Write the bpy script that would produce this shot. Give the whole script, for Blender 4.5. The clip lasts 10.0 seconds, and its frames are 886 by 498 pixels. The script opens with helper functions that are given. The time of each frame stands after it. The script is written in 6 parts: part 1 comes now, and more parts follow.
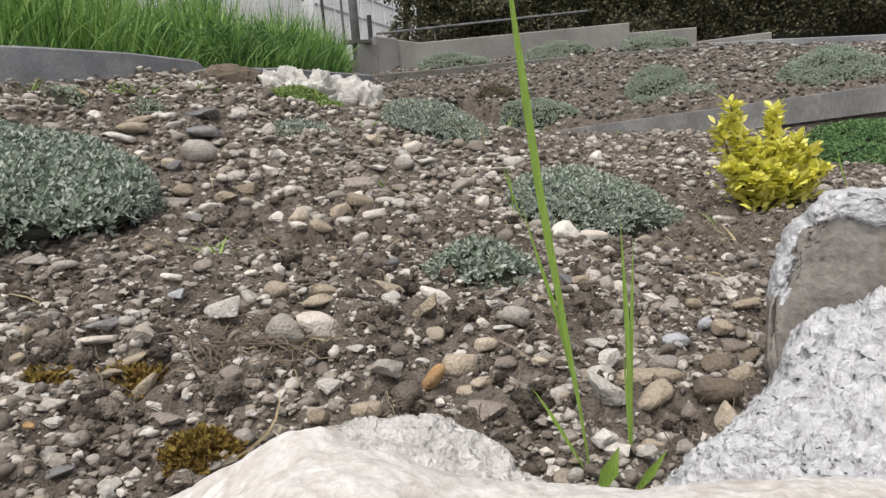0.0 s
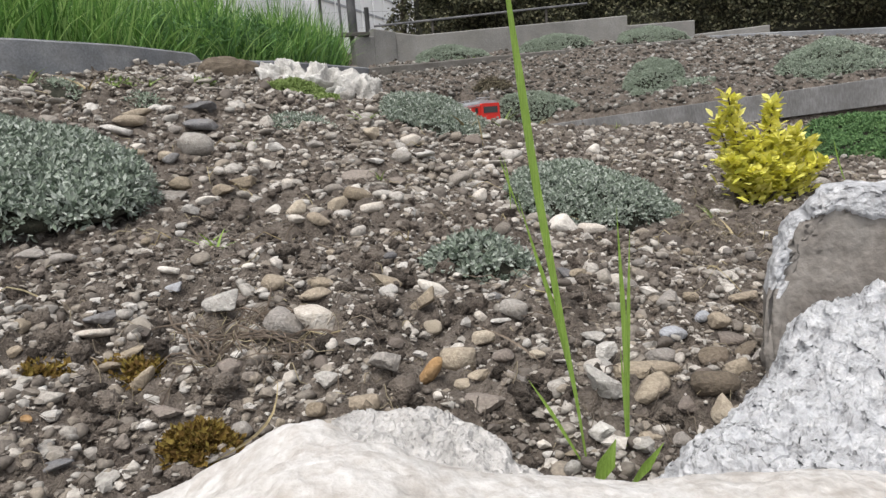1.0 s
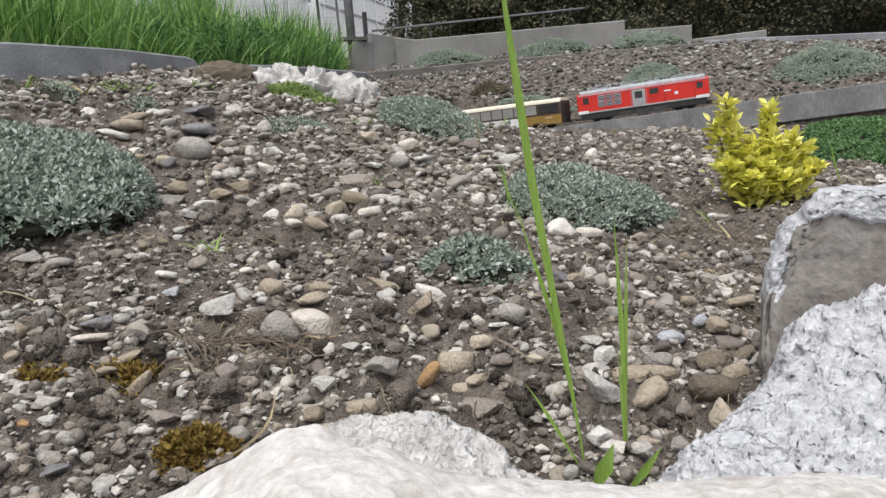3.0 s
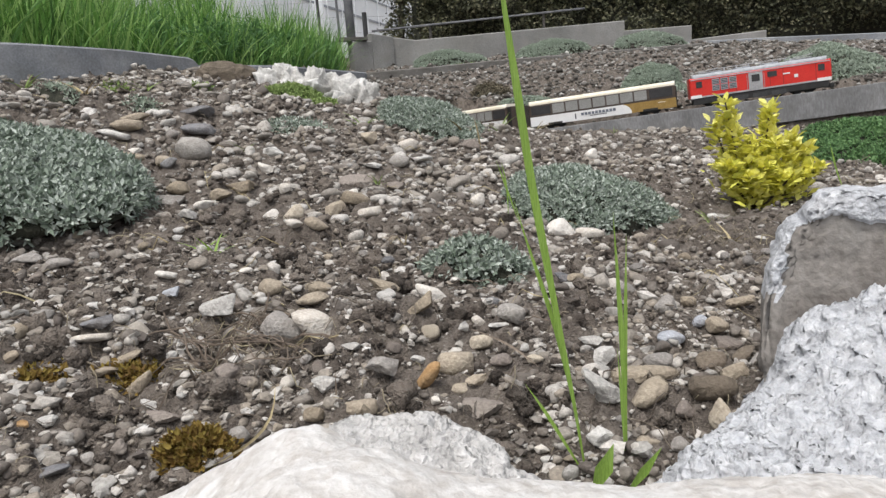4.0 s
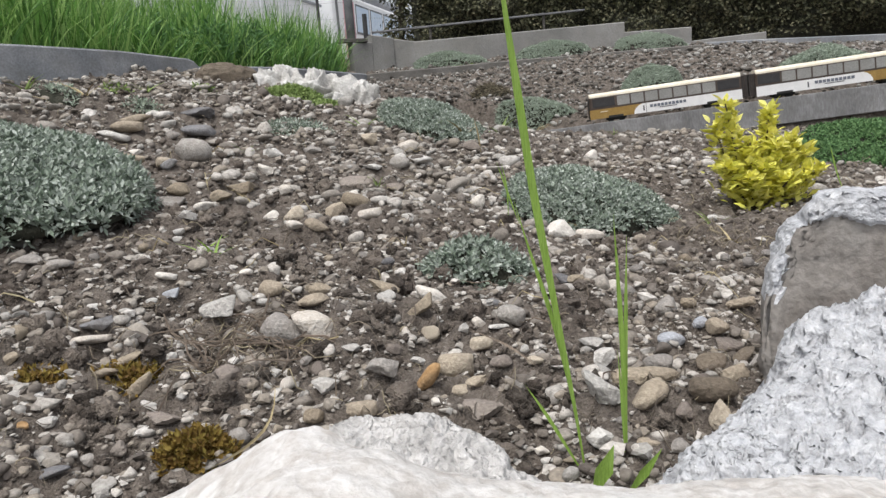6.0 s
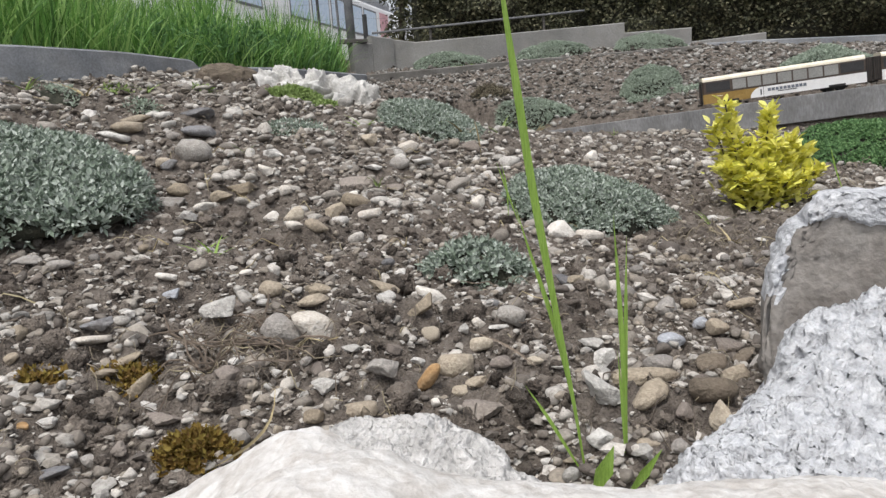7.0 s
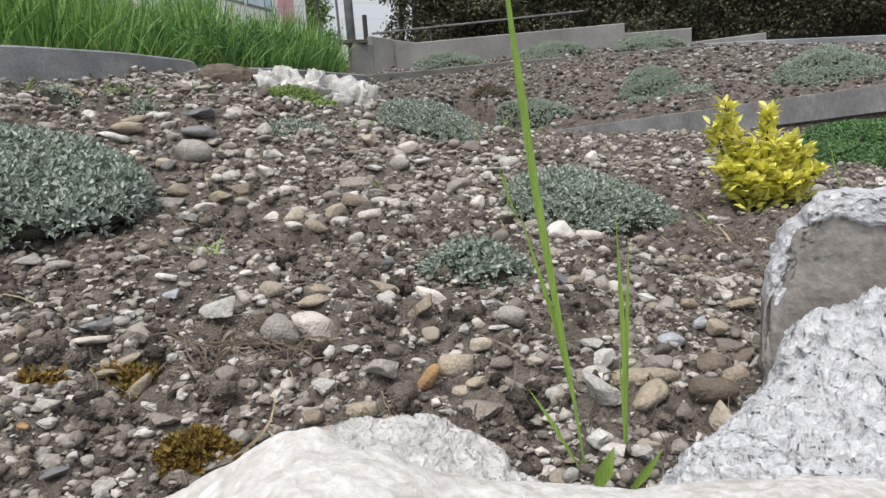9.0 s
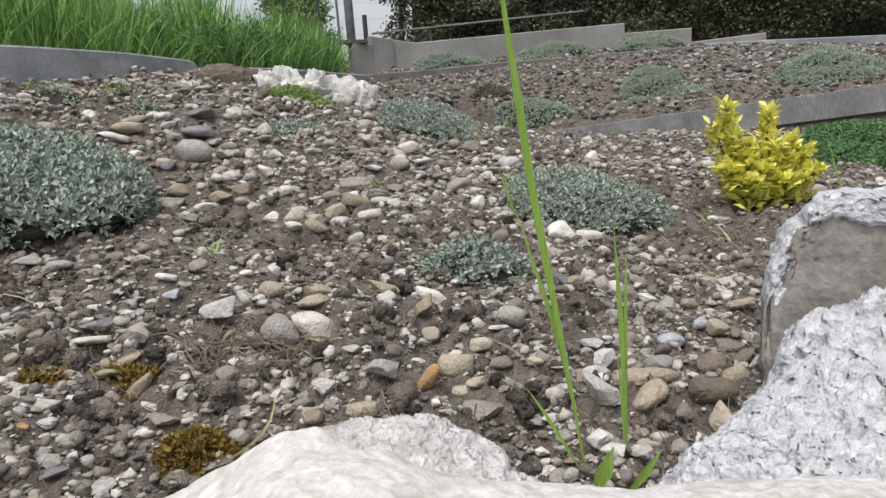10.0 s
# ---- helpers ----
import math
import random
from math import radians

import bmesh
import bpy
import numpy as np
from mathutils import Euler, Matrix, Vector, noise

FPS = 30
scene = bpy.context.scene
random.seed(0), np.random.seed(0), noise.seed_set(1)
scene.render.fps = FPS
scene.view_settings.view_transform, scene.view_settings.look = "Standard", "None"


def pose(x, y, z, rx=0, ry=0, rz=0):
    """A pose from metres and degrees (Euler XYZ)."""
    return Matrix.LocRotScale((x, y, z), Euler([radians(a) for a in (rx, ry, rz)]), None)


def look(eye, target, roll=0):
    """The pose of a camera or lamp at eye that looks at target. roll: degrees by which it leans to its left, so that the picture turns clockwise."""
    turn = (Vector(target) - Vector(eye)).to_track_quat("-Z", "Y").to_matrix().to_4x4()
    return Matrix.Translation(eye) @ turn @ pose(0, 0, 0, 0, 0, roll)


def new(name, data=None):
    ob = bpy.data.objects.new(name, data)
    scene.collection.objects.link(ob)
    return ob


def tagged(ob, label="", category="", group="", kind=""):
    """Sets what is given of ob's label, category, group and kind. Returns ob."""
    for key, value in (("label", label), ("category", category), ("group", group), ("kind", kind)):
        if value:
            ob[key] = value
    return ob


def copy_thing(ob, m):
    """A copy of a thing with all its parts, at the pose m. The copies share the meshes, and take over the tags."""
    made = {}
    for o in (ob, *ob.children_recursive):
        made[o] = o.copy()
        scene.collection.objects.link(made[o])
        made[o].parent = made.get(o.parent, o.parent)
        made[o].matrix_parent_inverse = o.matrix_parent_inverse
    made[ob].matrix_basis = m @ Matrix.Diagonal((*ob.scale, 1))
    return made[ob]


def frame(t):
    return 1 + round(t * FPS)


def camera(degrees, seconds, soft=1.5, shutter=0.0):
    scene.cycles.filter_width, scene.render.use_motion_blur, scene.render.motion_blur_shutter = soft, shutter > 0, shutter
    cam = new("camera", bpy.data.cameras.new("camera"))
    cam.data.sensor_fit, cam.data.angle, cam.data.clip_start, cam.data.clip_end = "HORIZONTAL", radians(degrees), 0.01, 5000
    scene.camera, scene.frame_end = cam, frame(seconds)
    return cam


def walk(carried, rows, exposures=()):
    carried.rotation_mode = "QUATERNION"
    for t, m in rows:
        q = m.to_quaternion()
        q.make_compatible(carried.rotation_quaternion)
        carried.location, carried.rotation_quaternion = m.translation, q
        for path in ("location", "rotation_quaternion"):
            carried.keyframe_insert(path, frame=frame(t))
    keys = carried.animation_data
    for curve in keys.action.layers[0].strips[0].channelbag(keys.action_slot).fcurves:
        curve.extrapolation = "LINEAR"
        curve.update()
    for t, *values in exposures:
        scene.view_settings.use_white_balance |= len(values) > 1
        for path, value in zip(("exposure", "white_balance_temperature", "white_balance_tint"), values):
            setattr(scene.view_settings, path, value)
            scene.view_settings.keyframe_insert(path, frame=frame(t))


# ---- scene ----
# ---- camera and its path: it rests on a stone and only sways a little ----
cam = camera(62, 10.0, soft=1.4)


def sway(right, up):
    """The camera's pose, turned by small angles (degrees) from its rest."""
    turn = Euler((radians(90 - 10), 0, 0)).to_matrix().to_4x4()
    return turn @ pose(0, 0, 0, up, 0, 0) @ pose(0, 0, 0, 0, -right, 0) @ pose(0, 0, 0, 0, 0, -4)


walk(cam, [
    (0.0, sway(-0.35, 0.20)),
    (0.25, sway(-0.30, -0.10)),
    (0.5, sway(-0.25, -0.27)),
    (1.0, sway(-0.20, -0.34)),
    (1.5, sway(-0.14, -0.22)),
    (2.0, sway(-0.07, -0.12)),
    (2.5, sway(-0.03, -0.06)),
    (4.0, sway(0, 0)),
    (5.0, sway(0, 0.01)),
    (5.5, sway(0, 0.06)),
    (7.0, sway(0, 0.15)),
    (8.0, sway(0, 0.18)),
    (10.0, sway(0, 0.18)),
], exposures=[(0.0, 0.31, 6800, 11), (1.5, 0.36, 6560, 10), (3.0, 0.36, 6500, 10), (10.0, 0.36, 6500, 10)])

# ---- overcast daylight ----
world = bpy.data.worlds.new("overcast_sky")
scene.world = world
world.use_nodes = True
wn, wl = world.node_tree.nodes, world.node_tree.links
sky = wn.new("ShaderNodeTexSky")
sky.sky_type, sky.sun_disc = "NISHITA", False
sky.sun_elevation, sky.sun_rotation = radians(67), radians(207)
sky.air_density, sky.dust_density = 1.0, 4.0
pale = wn.new("ShaderNodeHueSaturation")
pale.inputs["Saturation"].default_value = 0.30
wl.new(sky.outputs["Color"], pale.inputs["Color"])
wl.new(pale.outputs["Color"], wn["Background"].inputs["Color"])
wn["Background"].inputs["Strength"].default_value = 0.15
sun_data = bpy.data.lights.new("sun", "SUN")
sun_data.energy, sun_data.angle, sun_data.color = 1.4, radians(25), (1.0, 0.97, 0.92)
sun = new("sun", sun_data)
sun.matrix_world = look((-1.1, -2.2, 5.8), (0, 0, 0))

# -- relief begins --
def ramp(v, a, b):
    t = np.clip((v - a) / (b - a), 0, 1)
    return t * t * (3 - 2 * t)


TRACK_A, TRACK_B = np.array([0.445, 3.70, -0.105]), np.array([2.013, 3.33, 0.014])
TRACK_DIR = (TRACK_B - TRACK_A) / np.linalg.norm(TRACK_B - TRACK_A)
# left of this point the track swings away from the bed in a tight curve
CURVE_S, CURVE_R, CURVE_END = 0.0875, 0.60, math.radians(62)
FLAT_DIR = TRACK_DIR[:2] / np.linalg.norm(TRACK_DIR[:2])
FLAT_SIDE = np.array([-FLAT_DIR[1], FLAT_DIR[0]])
CURVE_AT = (TRACK_A + TRACK_DIR * CURVE_S)[:2]
CURVE_MID = CURVE_AT + FLAT_SIDE * CURVE_R


def spline(anchors, ease=0.004):
    """A smooth surface z(x, y) through a few levels, chosen to fit the camera's view."""
    a = np.array(anchors, float)
    n = len(a)

    def kernel(dx, dy):
        r2 = dx * dx + dy * dy + 1e-9
        return 0.5 * r2 * np.log(r2)
    k = kernel(a[:, None, 0] - a[None, :, 0], a[:, None, 1] - a[None, :, 1]) + ease * np.eye(n)
    p = np.c_[np.ones(n), a[:, :2]]
    m = np.block([[k, p], [p.T, np.zeros((3, 3))]])
    w = np.linalg.solve(m, np.r_[a[:, 2], 0, 0, 0])

    def z(x, y):
        out = w[n] + w[n + 1] * x + w[n + 2] * y
        for i in range(n):
            out = out + w[i] * kernel(x - a[i, 0], y - a[i, 1])
        return out
    return z


bed = spline([
    (-0.35, 0.65, -0.328), (-0.17, 0.66, -0.336), (0.10, 0.62, -0.335), (0.22, 0.60, -0.333), (-0.51, 0.80, -0.273),
    (-0.10, 0.75, -0.310), (0.21, 0.74, -0.328), (-0.57, 1.00, -0.231), (-0.15, 1.00, -0.261), (0.28, 1.00, -0.293),
    (-0.74, 1.35, -0.195), (-0.20, 1.45, -0.195), (0.27, 1.60, -0.275), (0.84, 1.90, -0.288), (1.12, 2.00, -0.280),
    (-1.05, 2.10, 0.050), (-0.28, 2.15, -0.059), (0.62, 2.50, -0.191), (1.39, 2.50, -0.245), (-1.26, 2.22, 0.178), (-1.04, 2.50, 0.200),
    (-0.89, 2.85, 0.225), (-0.70, 2.90, 0.182), (-0.02, 2.75, 0.025), (0.51, 3.20, -0.103), (1.17, 3.20, -0.150), (1.69, 3.05, -0.195),
    (0.0, 3.30, -0.06), (-0.40, 3.35, 0.10), (0.60, 0.80, -0.33)])
terrace = spline([
    (-0.21, 4.30, 0.178), (0.68, 3.85, -0.014), (1.53, 3.80, 0.068), (2.18, 3.60, 0.063), (-0.45, 4.90, 0.307),
    (1.08, 5.00, 0.354), (2.90, 4.80, 0.273), (2.95, 5.25, 0.33), (-0.42, 5.30, 0.36)])


def meadow_edge(y):
    """The line of the curved retaining wall: its x at a given y."""
    return np.interp(y, [0.9, 1.6, 2.2, 2.3, 2.6, 3.0, 3.4, 4.7, 6.0], [-9, -3, -1.5, -1.28, -1.07, -0.93, -0.71, -0.43, -0.43])


def track_side(x, y):
    """Signed distance from the middle of the model track; positive behind it."""
    dx, dy = x - CURVE_AT[0], y - CURVE_AT[1]
    straight = dx * FLAT_SIDE[0] + dy * FLAT_SIDE[1]
    along = -(dx * FLAT_DIR[0] + dy * FLAT_DIR[1])
    turn = np.arctan2(along, CURVE_R - straight)
    bent = CURVE_R - np.hypot(x - CURVE_MID[0], y - CURVE_MID[1])
    keep = ramp(turn, 0.0, 0.02) * (1 - ramp(turn, CURVE_END - 0.10, CURVE_END + 0.10))
    return straight + (bent - straight) * keep


def track_point(s):
    """The middle of the track at a length s from its first mark, and its heading."""
    if s >= CURVE_S:
        return TRACK_A + TRACK_DIR * s, 0.0
    b = CURVE_S - s
    z = TRACK_A[2] + TRACK_DIR[2] * CURVE_S - 0.045 * b
    a = min(b / CURVE_R, CURVE_END)
    p = CURVE_MID - CURVE_R * (FLAT_SIDE * math.cos(a) + FLAT_DIR * math.sin(a))
    rest = b - a * CURVE_R
    p = p + rest * (FLAT_SIDE * math.sin(a) - FLAT_DIR * math.cos(a))
    return np.array([p[0], p[1], z]), a


def track_z(x):
    k = TRACK_DIR[2] / TRACK_DIR[0]
    return TRACK_A[2] + np.where(x > CURVE_AT[0], (x - TRACK_A[0]) * k, (CURVE_AT[0] - TRACK_A[0]) * k + (x - CURVE_AT[0]) * 0.05)


def ground_z(x, y):
    """Level of the soil, without its crumbs."""
    x, y = np.asarray(x, float), np.asarray(y, float)
    cx, cy = np.clip(x, -1.9, 2.3), np.clip(y, 0.5, 3.6)
    z = bed(cx, cy)
    z = z * ramp(y, -0.3, 0.5) - 0.36 * (1 - ramp(y, -0.3, 0.5))
    side = track_side(x, y)
    back = terrace(np.clip(x, -0.8, 3.2), np.clip(y, 3.4, 5.4))
    trough = track_z(np.clip(x, -3, 3)) - 0.045
    z = z + (trough - z) * ramp(side, -0.072, -0.05)
    z = z + (back - z) * ramp(side, 0.07, 0.16)
    m = ramp(meadow_edge(y) - x, -0.01, 0.02) * ramp(y, 0.9, 1.2)
    z = z + (0.27 + 0.02 * np.clip(y - 3, 0, 8) - z) * m
    far = ramp(y, 5.36, 5.5)
    z = z + (np.interp(x, [1.3, 1.9, 3.2], [0.48, 0.38, 0.26]) - z) * far
    return z
# -- relief ends --

# ---- small tools ----
rng = np.random.default_rng(7)


def hashed(i, j, k, seed):
    n = (i * 374761393 + j * 668265263 + k * 2147483647 + seed * 974634977) & 0xFFFFFFFF
    n = ((n ^ (n >> 13)) * 1274126177) & 0xFFFFFFFF
    n = ((n ^ (n >> 16)) * 2246822519) & 0xFFFFFFFF
    return ((n ^ (n >> 15)) & 0xFFFF) / 32767.5 - 1.0


def vnoise(p, seed=0):
    """Smooth value noise in [-1, 1] at the points p (n, 3)."""
    f = np.floor(p)
    i = f.astype(np.int64)
    t = p - f
    t = t * t * (3 - 2 * t)
    out = np.zeros(len(p))
    for a in (0, 1):
        wa = t[:, 0] if a else 1 - t[:, 0]
        for b in (0, 1):
            wb = t[:, 1] if b else 1 - t[:, 1]
            for c in (0, 1):
                wc = t[:, 2] if c else 1 - t[:, 2]
                out += wa * wb * wc * hashed(i[:, 0] + a, i[:, 1] + b, i[:, 2] + c, seed)
    return out


def fbm(p, octaves=4, seed=0, gain=0.5):
    out, amp = np.zeros(len(p)), 1.0
    for o in range(octaves):
        out += amp * vnoise(p * 2.03 ** o, seed + 17 * o)
        amp *= gain
    return out


def soil_z(x, y):
    """Level of the soil with its crumbs and hollows."""
    x, y = np.asarray(x, float), np.asarray(y, float)
    p = np.c_[x.ravel(), y.ravel(), np.zeros(x.size)]
    rough = ramp(p[:, 1], -0.6, 0.5) * (1 - ramp(p[:, 1], 5.3, 5.5)) * (1 - ramp(np.abs(p[:, 0] - 0.5), 2.2, 3.0))
    calm = 1 - 0.9 * ramp(-np.abs(track_side(p[:, 0], p[:, 1])), -0.16, -0.08)
    big = fbm(p * 8.0, 2, 3) * 0.015
    lump = fbm(p * 25.0, 3, 11, 0.65) * 0.0115
    crumb = (0.45 - np.abs(fbm(p * 34.0 + 9, 2, 21, 0.6))) * 0.013
    fine = fbm(p * 78.0, 2, 29, 0.7) * 0.0055
    return ground_z(x, y) + (rough * calm * (big + lump + crumb + fine)).reshape(x.shape)


def mesh_np(name, v, f, material, smooth=True):
    """A mesh from arrays of points (n, 3) and of triangles or quads (m, 3 or 4)."""
    me = bpy.data.meshes.new(name)
    k = f.shape[1]
    me.vertices.add(len(v))
    me.vertices.foreach_set("co", np.ascontiguousarray(v, np.float32).ravel())
    me.loops.add(f.size)
    me.loops.foreach_set("vertex_index", np.ascontiguousarray(f, np.int32).ravel())
    me.polygons.add(len(f))
    me.polygons.foreach_set("loop_start", np.arange(len(f), dtype=np.int32) * k)
    me.update(calc_edges=True)
    me.polygons.foreach_set("use_smooth", np.full(len(f), smooth))
    me.materials.append(material)
    me.validate()
    return me


def part(name, bm, material, parent, label="", smooth=False):
    me = bpy.data.meshes.new(name)
    bm.to_mesh(me)
    bm.free()
    me.materials.append(material)
    if smooth:
        me.polygons.foreach_set("use_smooth", np.full(len(me.polygons), True))
    ob = new(name, me)
    ob.parent = parent
    return tagged(ob, label)


def part_np(name, v, f, material, parent=None, label="", smooth=True):
    ob = new(name, mesh_np(name, v, f, material, smooth))
    if parent:
        ob.parent = parent
    return tagged(ob, label)


def thing(name, m, label, category, group="", kind=""):
    ob = new(name)
    ob.empty_display_size = 0.05
    ob.matrix_basis = m
    return tagged(ob, label, category, group, kind)


def add_box(bm, x0, x1, y0, y1, z0, z1, bevel=0.0):
    r = bmesh.ops.create_cube(bm, size=1.0)
    for v in r["verts"]:
        v.co = Vector(((x0 + x1) / 2 + v.co.x * (x1 - x0), (y0 + y1) / 2 + v.co.y * (y1 - y0), (z0 + z1) / 2 + v.co.z * (z1 - z0)))
    if bevel:
        es = list({e for v in r["verts"] for e in v.link_edges})
        bmesh.ops.bevel(bm, geom=es, offset=bevel, segments=2, affect="EDGES", profile=0.5)
    return bm


def box(x0, x1, y0, y1, z0, z1, bevel=0.0):
    return add_box(bmesh.new(), x0, x1, y0, y1, z0, z1, bevel)


def rod(a, b, r0, r1=None, sides=8):
    """A round bar from a to b."""
    bm = bmesh.new()
    a, b = Vector(a), Vector(b)
    d = b - a
    m = Matrix.Translation((a + b) / 2) @ d.to_track_quat("Z", "Y").to_matrix().to_4x4()
    bmesh.ops.create_cone(bm, cap_ends=True, segments=sides, radius1=r0, radius2=r0 if r1 is None else r1, depth=d.length, matrix=m)
    return bm


def ball(level):
    bm = bmesh.new()
    bmesh.ops.create_icosphere(bm, subdivisions=level, radius=1.0)
    v = np.array([w.co[:] for w in bm.verts])
    f = np.array([[w.index for w in g.verts] for g in bm.faces])
    bm.free()
    return v, f


BALLS = {n: ball(n) for n in (1, 2, 3, 4, 5, 6)}


def turned(v, rx, ry, rz):
    m = np.array(Euler((rx, ry, rz)).to_matrix())
    return v @ m.T


def stone_shape(level, seed, lumpy=0.16, square=0.0):
    """A worn pebble of half-width 1: a ball with lumps, a little squared."""
    v, f = BALLS[level]
    s = np.random.default_rng(seed)
    off = s.uniform(-50, 50, 3)
    q = np.sign(v) * np.abs(v) ** (1 - square)
    r = 1 + lumpy * vnoise(v * 1.1 + off, seed) + 0.35 * lumpy * vnoise(v * 2.7 + off, seed + 1)
    q = q * r[:, None]
    for _ in range(6):
        n = s.normal(size=3)
        n /= np.linalg.norm(n)
        d = q @ n
        cut = s.uniform(0.5, 0.88)
        q = q - np.outer(np.clip(d - cut, 0, 9) * 0.85, n)
    if level > 2:
        q = q * (1 + 0.022 * fbm(v * 6 + off, 3, seed + 9, 0.6))[:, None]
    return q / np.abs(q).max(axis=0), f


def broken_shape(seed):
    """A broken stone: few flat faces with blunt edges, rough skin."""
    v, f = BALLS[4]
    s = np.random.default_rng(seed)
    q = v * 1.25
    for _ in range(15):
        n = s.normal(size=3)
        n /= np.linalg.norm(n)
        q = q - np.outer(np.clip(q @ n - s.uniform(0.45, 0.8), 0, 9) * 0.96, n)
    q = q * (1 + 0.05 * fbm(v * 3.5 + seed, 4, seed, 0.6))[:, None]
    return q / np.abs(q).max(axis=0), f


def scatter(shapes, x, y, z, sx, sy, sz, rx, ry, rz, pick):
    """Many copies of a few shapes, joined in arrays of points and triangles."""
    vs, fs, base = [], [], 0
    for k, (v, f) in enumerate(shapes):
        idx = np.nonzero(pick == k)[0]
        if not len(idx):
            continue
        p = v[None] * np.stack([sx[idx], sy[idx], sz[idx]], 1)[:, None, :]
        ca, sa = np.cos(rx[idx])[:, None], np.sin(rx[idx])[:, None]
        p = np.stack([p[..., 0], p[..., 1] * ca - p[..., 2] * sa, p[..., 1] * sa + p[..., 2] * ca], -1)
        ca, sa = np.cos(ry[idx])[:, None], np.sin(ry[idx])[:, None]
        p = np.stack([p[..., 0] * ca + p[..., 2] * sa, p[..., 1], -p[..., 0] * sa + p[..., 2] * ca], -1)
        ca, sa = np.cos(rz[idx])[:, None], np.sin(rz[idx])[:, None]
        p = np.stack([p[..., 0] * ca - p[..., 1] * sa, p[..., 0] * sa + p[..., 1] * ca, p[..., 2]], -1)
        p += np.stack([x[idx], y[idx], z[idx]], 1)[:, None, :]
        n = len(v)
        vs.append(p.reshape(-1, 3))
        fs.append((f[None] + (base + np.arange(len(idx)) * n)[:, None, None]).reshape(-1, f.shape[1]))
        base += n * len(idx)
    return np.concatenate(vs), np.concatenate(fs)


def leaf_arrays(base, axis, normal, length, width, cup=0.12, droop=0.0):
    """Small folded leaves: four triangles each."""
    axis = axis / np.linalg.norm(axis, axis=1, keepdims=True)
    side = np.cross(axis, normal)
    side /= np.linalg.norm(side, axis=1, keepdims=True) + 1e-9
    up = np.cross(side, axis)
    L, W = length[:, None], width[:, None]
    mid = base + axis * L * 0.52
    tip = base + axis * L - up * L * droop
    v = np.stack([base, mid + side * W / 2, tip, mid - side * W / 2, mid - up * L * cup], 1).reshape(-1, 3)
    o = np.array([[0, 4, 1], [1, 4, 2], [2, 4, 3], [3, 4, 0]])
    f = (o[None] + (np.arange(len(base)) * 5)[:, None, None]).reshape(-1, 3)
    return v, f


def blade_arrays(x, y, z, height, width, lean, turn, bend, seg=4):
    """Grass blades: strips that narrow to a tip and bow over."""
    n = len(x)
    t = np.linspace(0, 1, seg + 1)
    dx, dy = np.cos(turn), np.sin(turn)
    out = lean[:, None] * t + bend[:, None] * t ** 2.4
    up = height[:, None] * t * (1 - 0.25 * np.clip(bend[:, None] / (height[:, None] + 1e-6), 0, 1) * t)
    cx, cy, cz = x[:, None] + dx[:, None] * out, y[:, None] + dy[:, None] * out, z[:, None] + up
    w = width[:, None] * (1 - t) ** 0.6 / 2 + 0.0003
    a = rng.uniform(0, 2 * np.pi, n)
    wx, wy = np.cos(a)[:, None], np.sin(a)[:, None] * 0.5
    v = np.stack([np.stack([cx - wx * w, cy - wy * w, cz], -1), np.stack([cx + wx * w, cy + wy * w, cz], -1)], 2)
    v = v.reshape(n, -1, 3)
    q = np.array([[2 * k, 2 * k + 1, 2 * k + 3, 2 * k + 2] for k in range(seg)])
    f = (q[None] + (np.arange(n) * (2 * seg + 2))[:, None, None]).reshape(-1, 4)
    return v.reshape(-1, 3), f


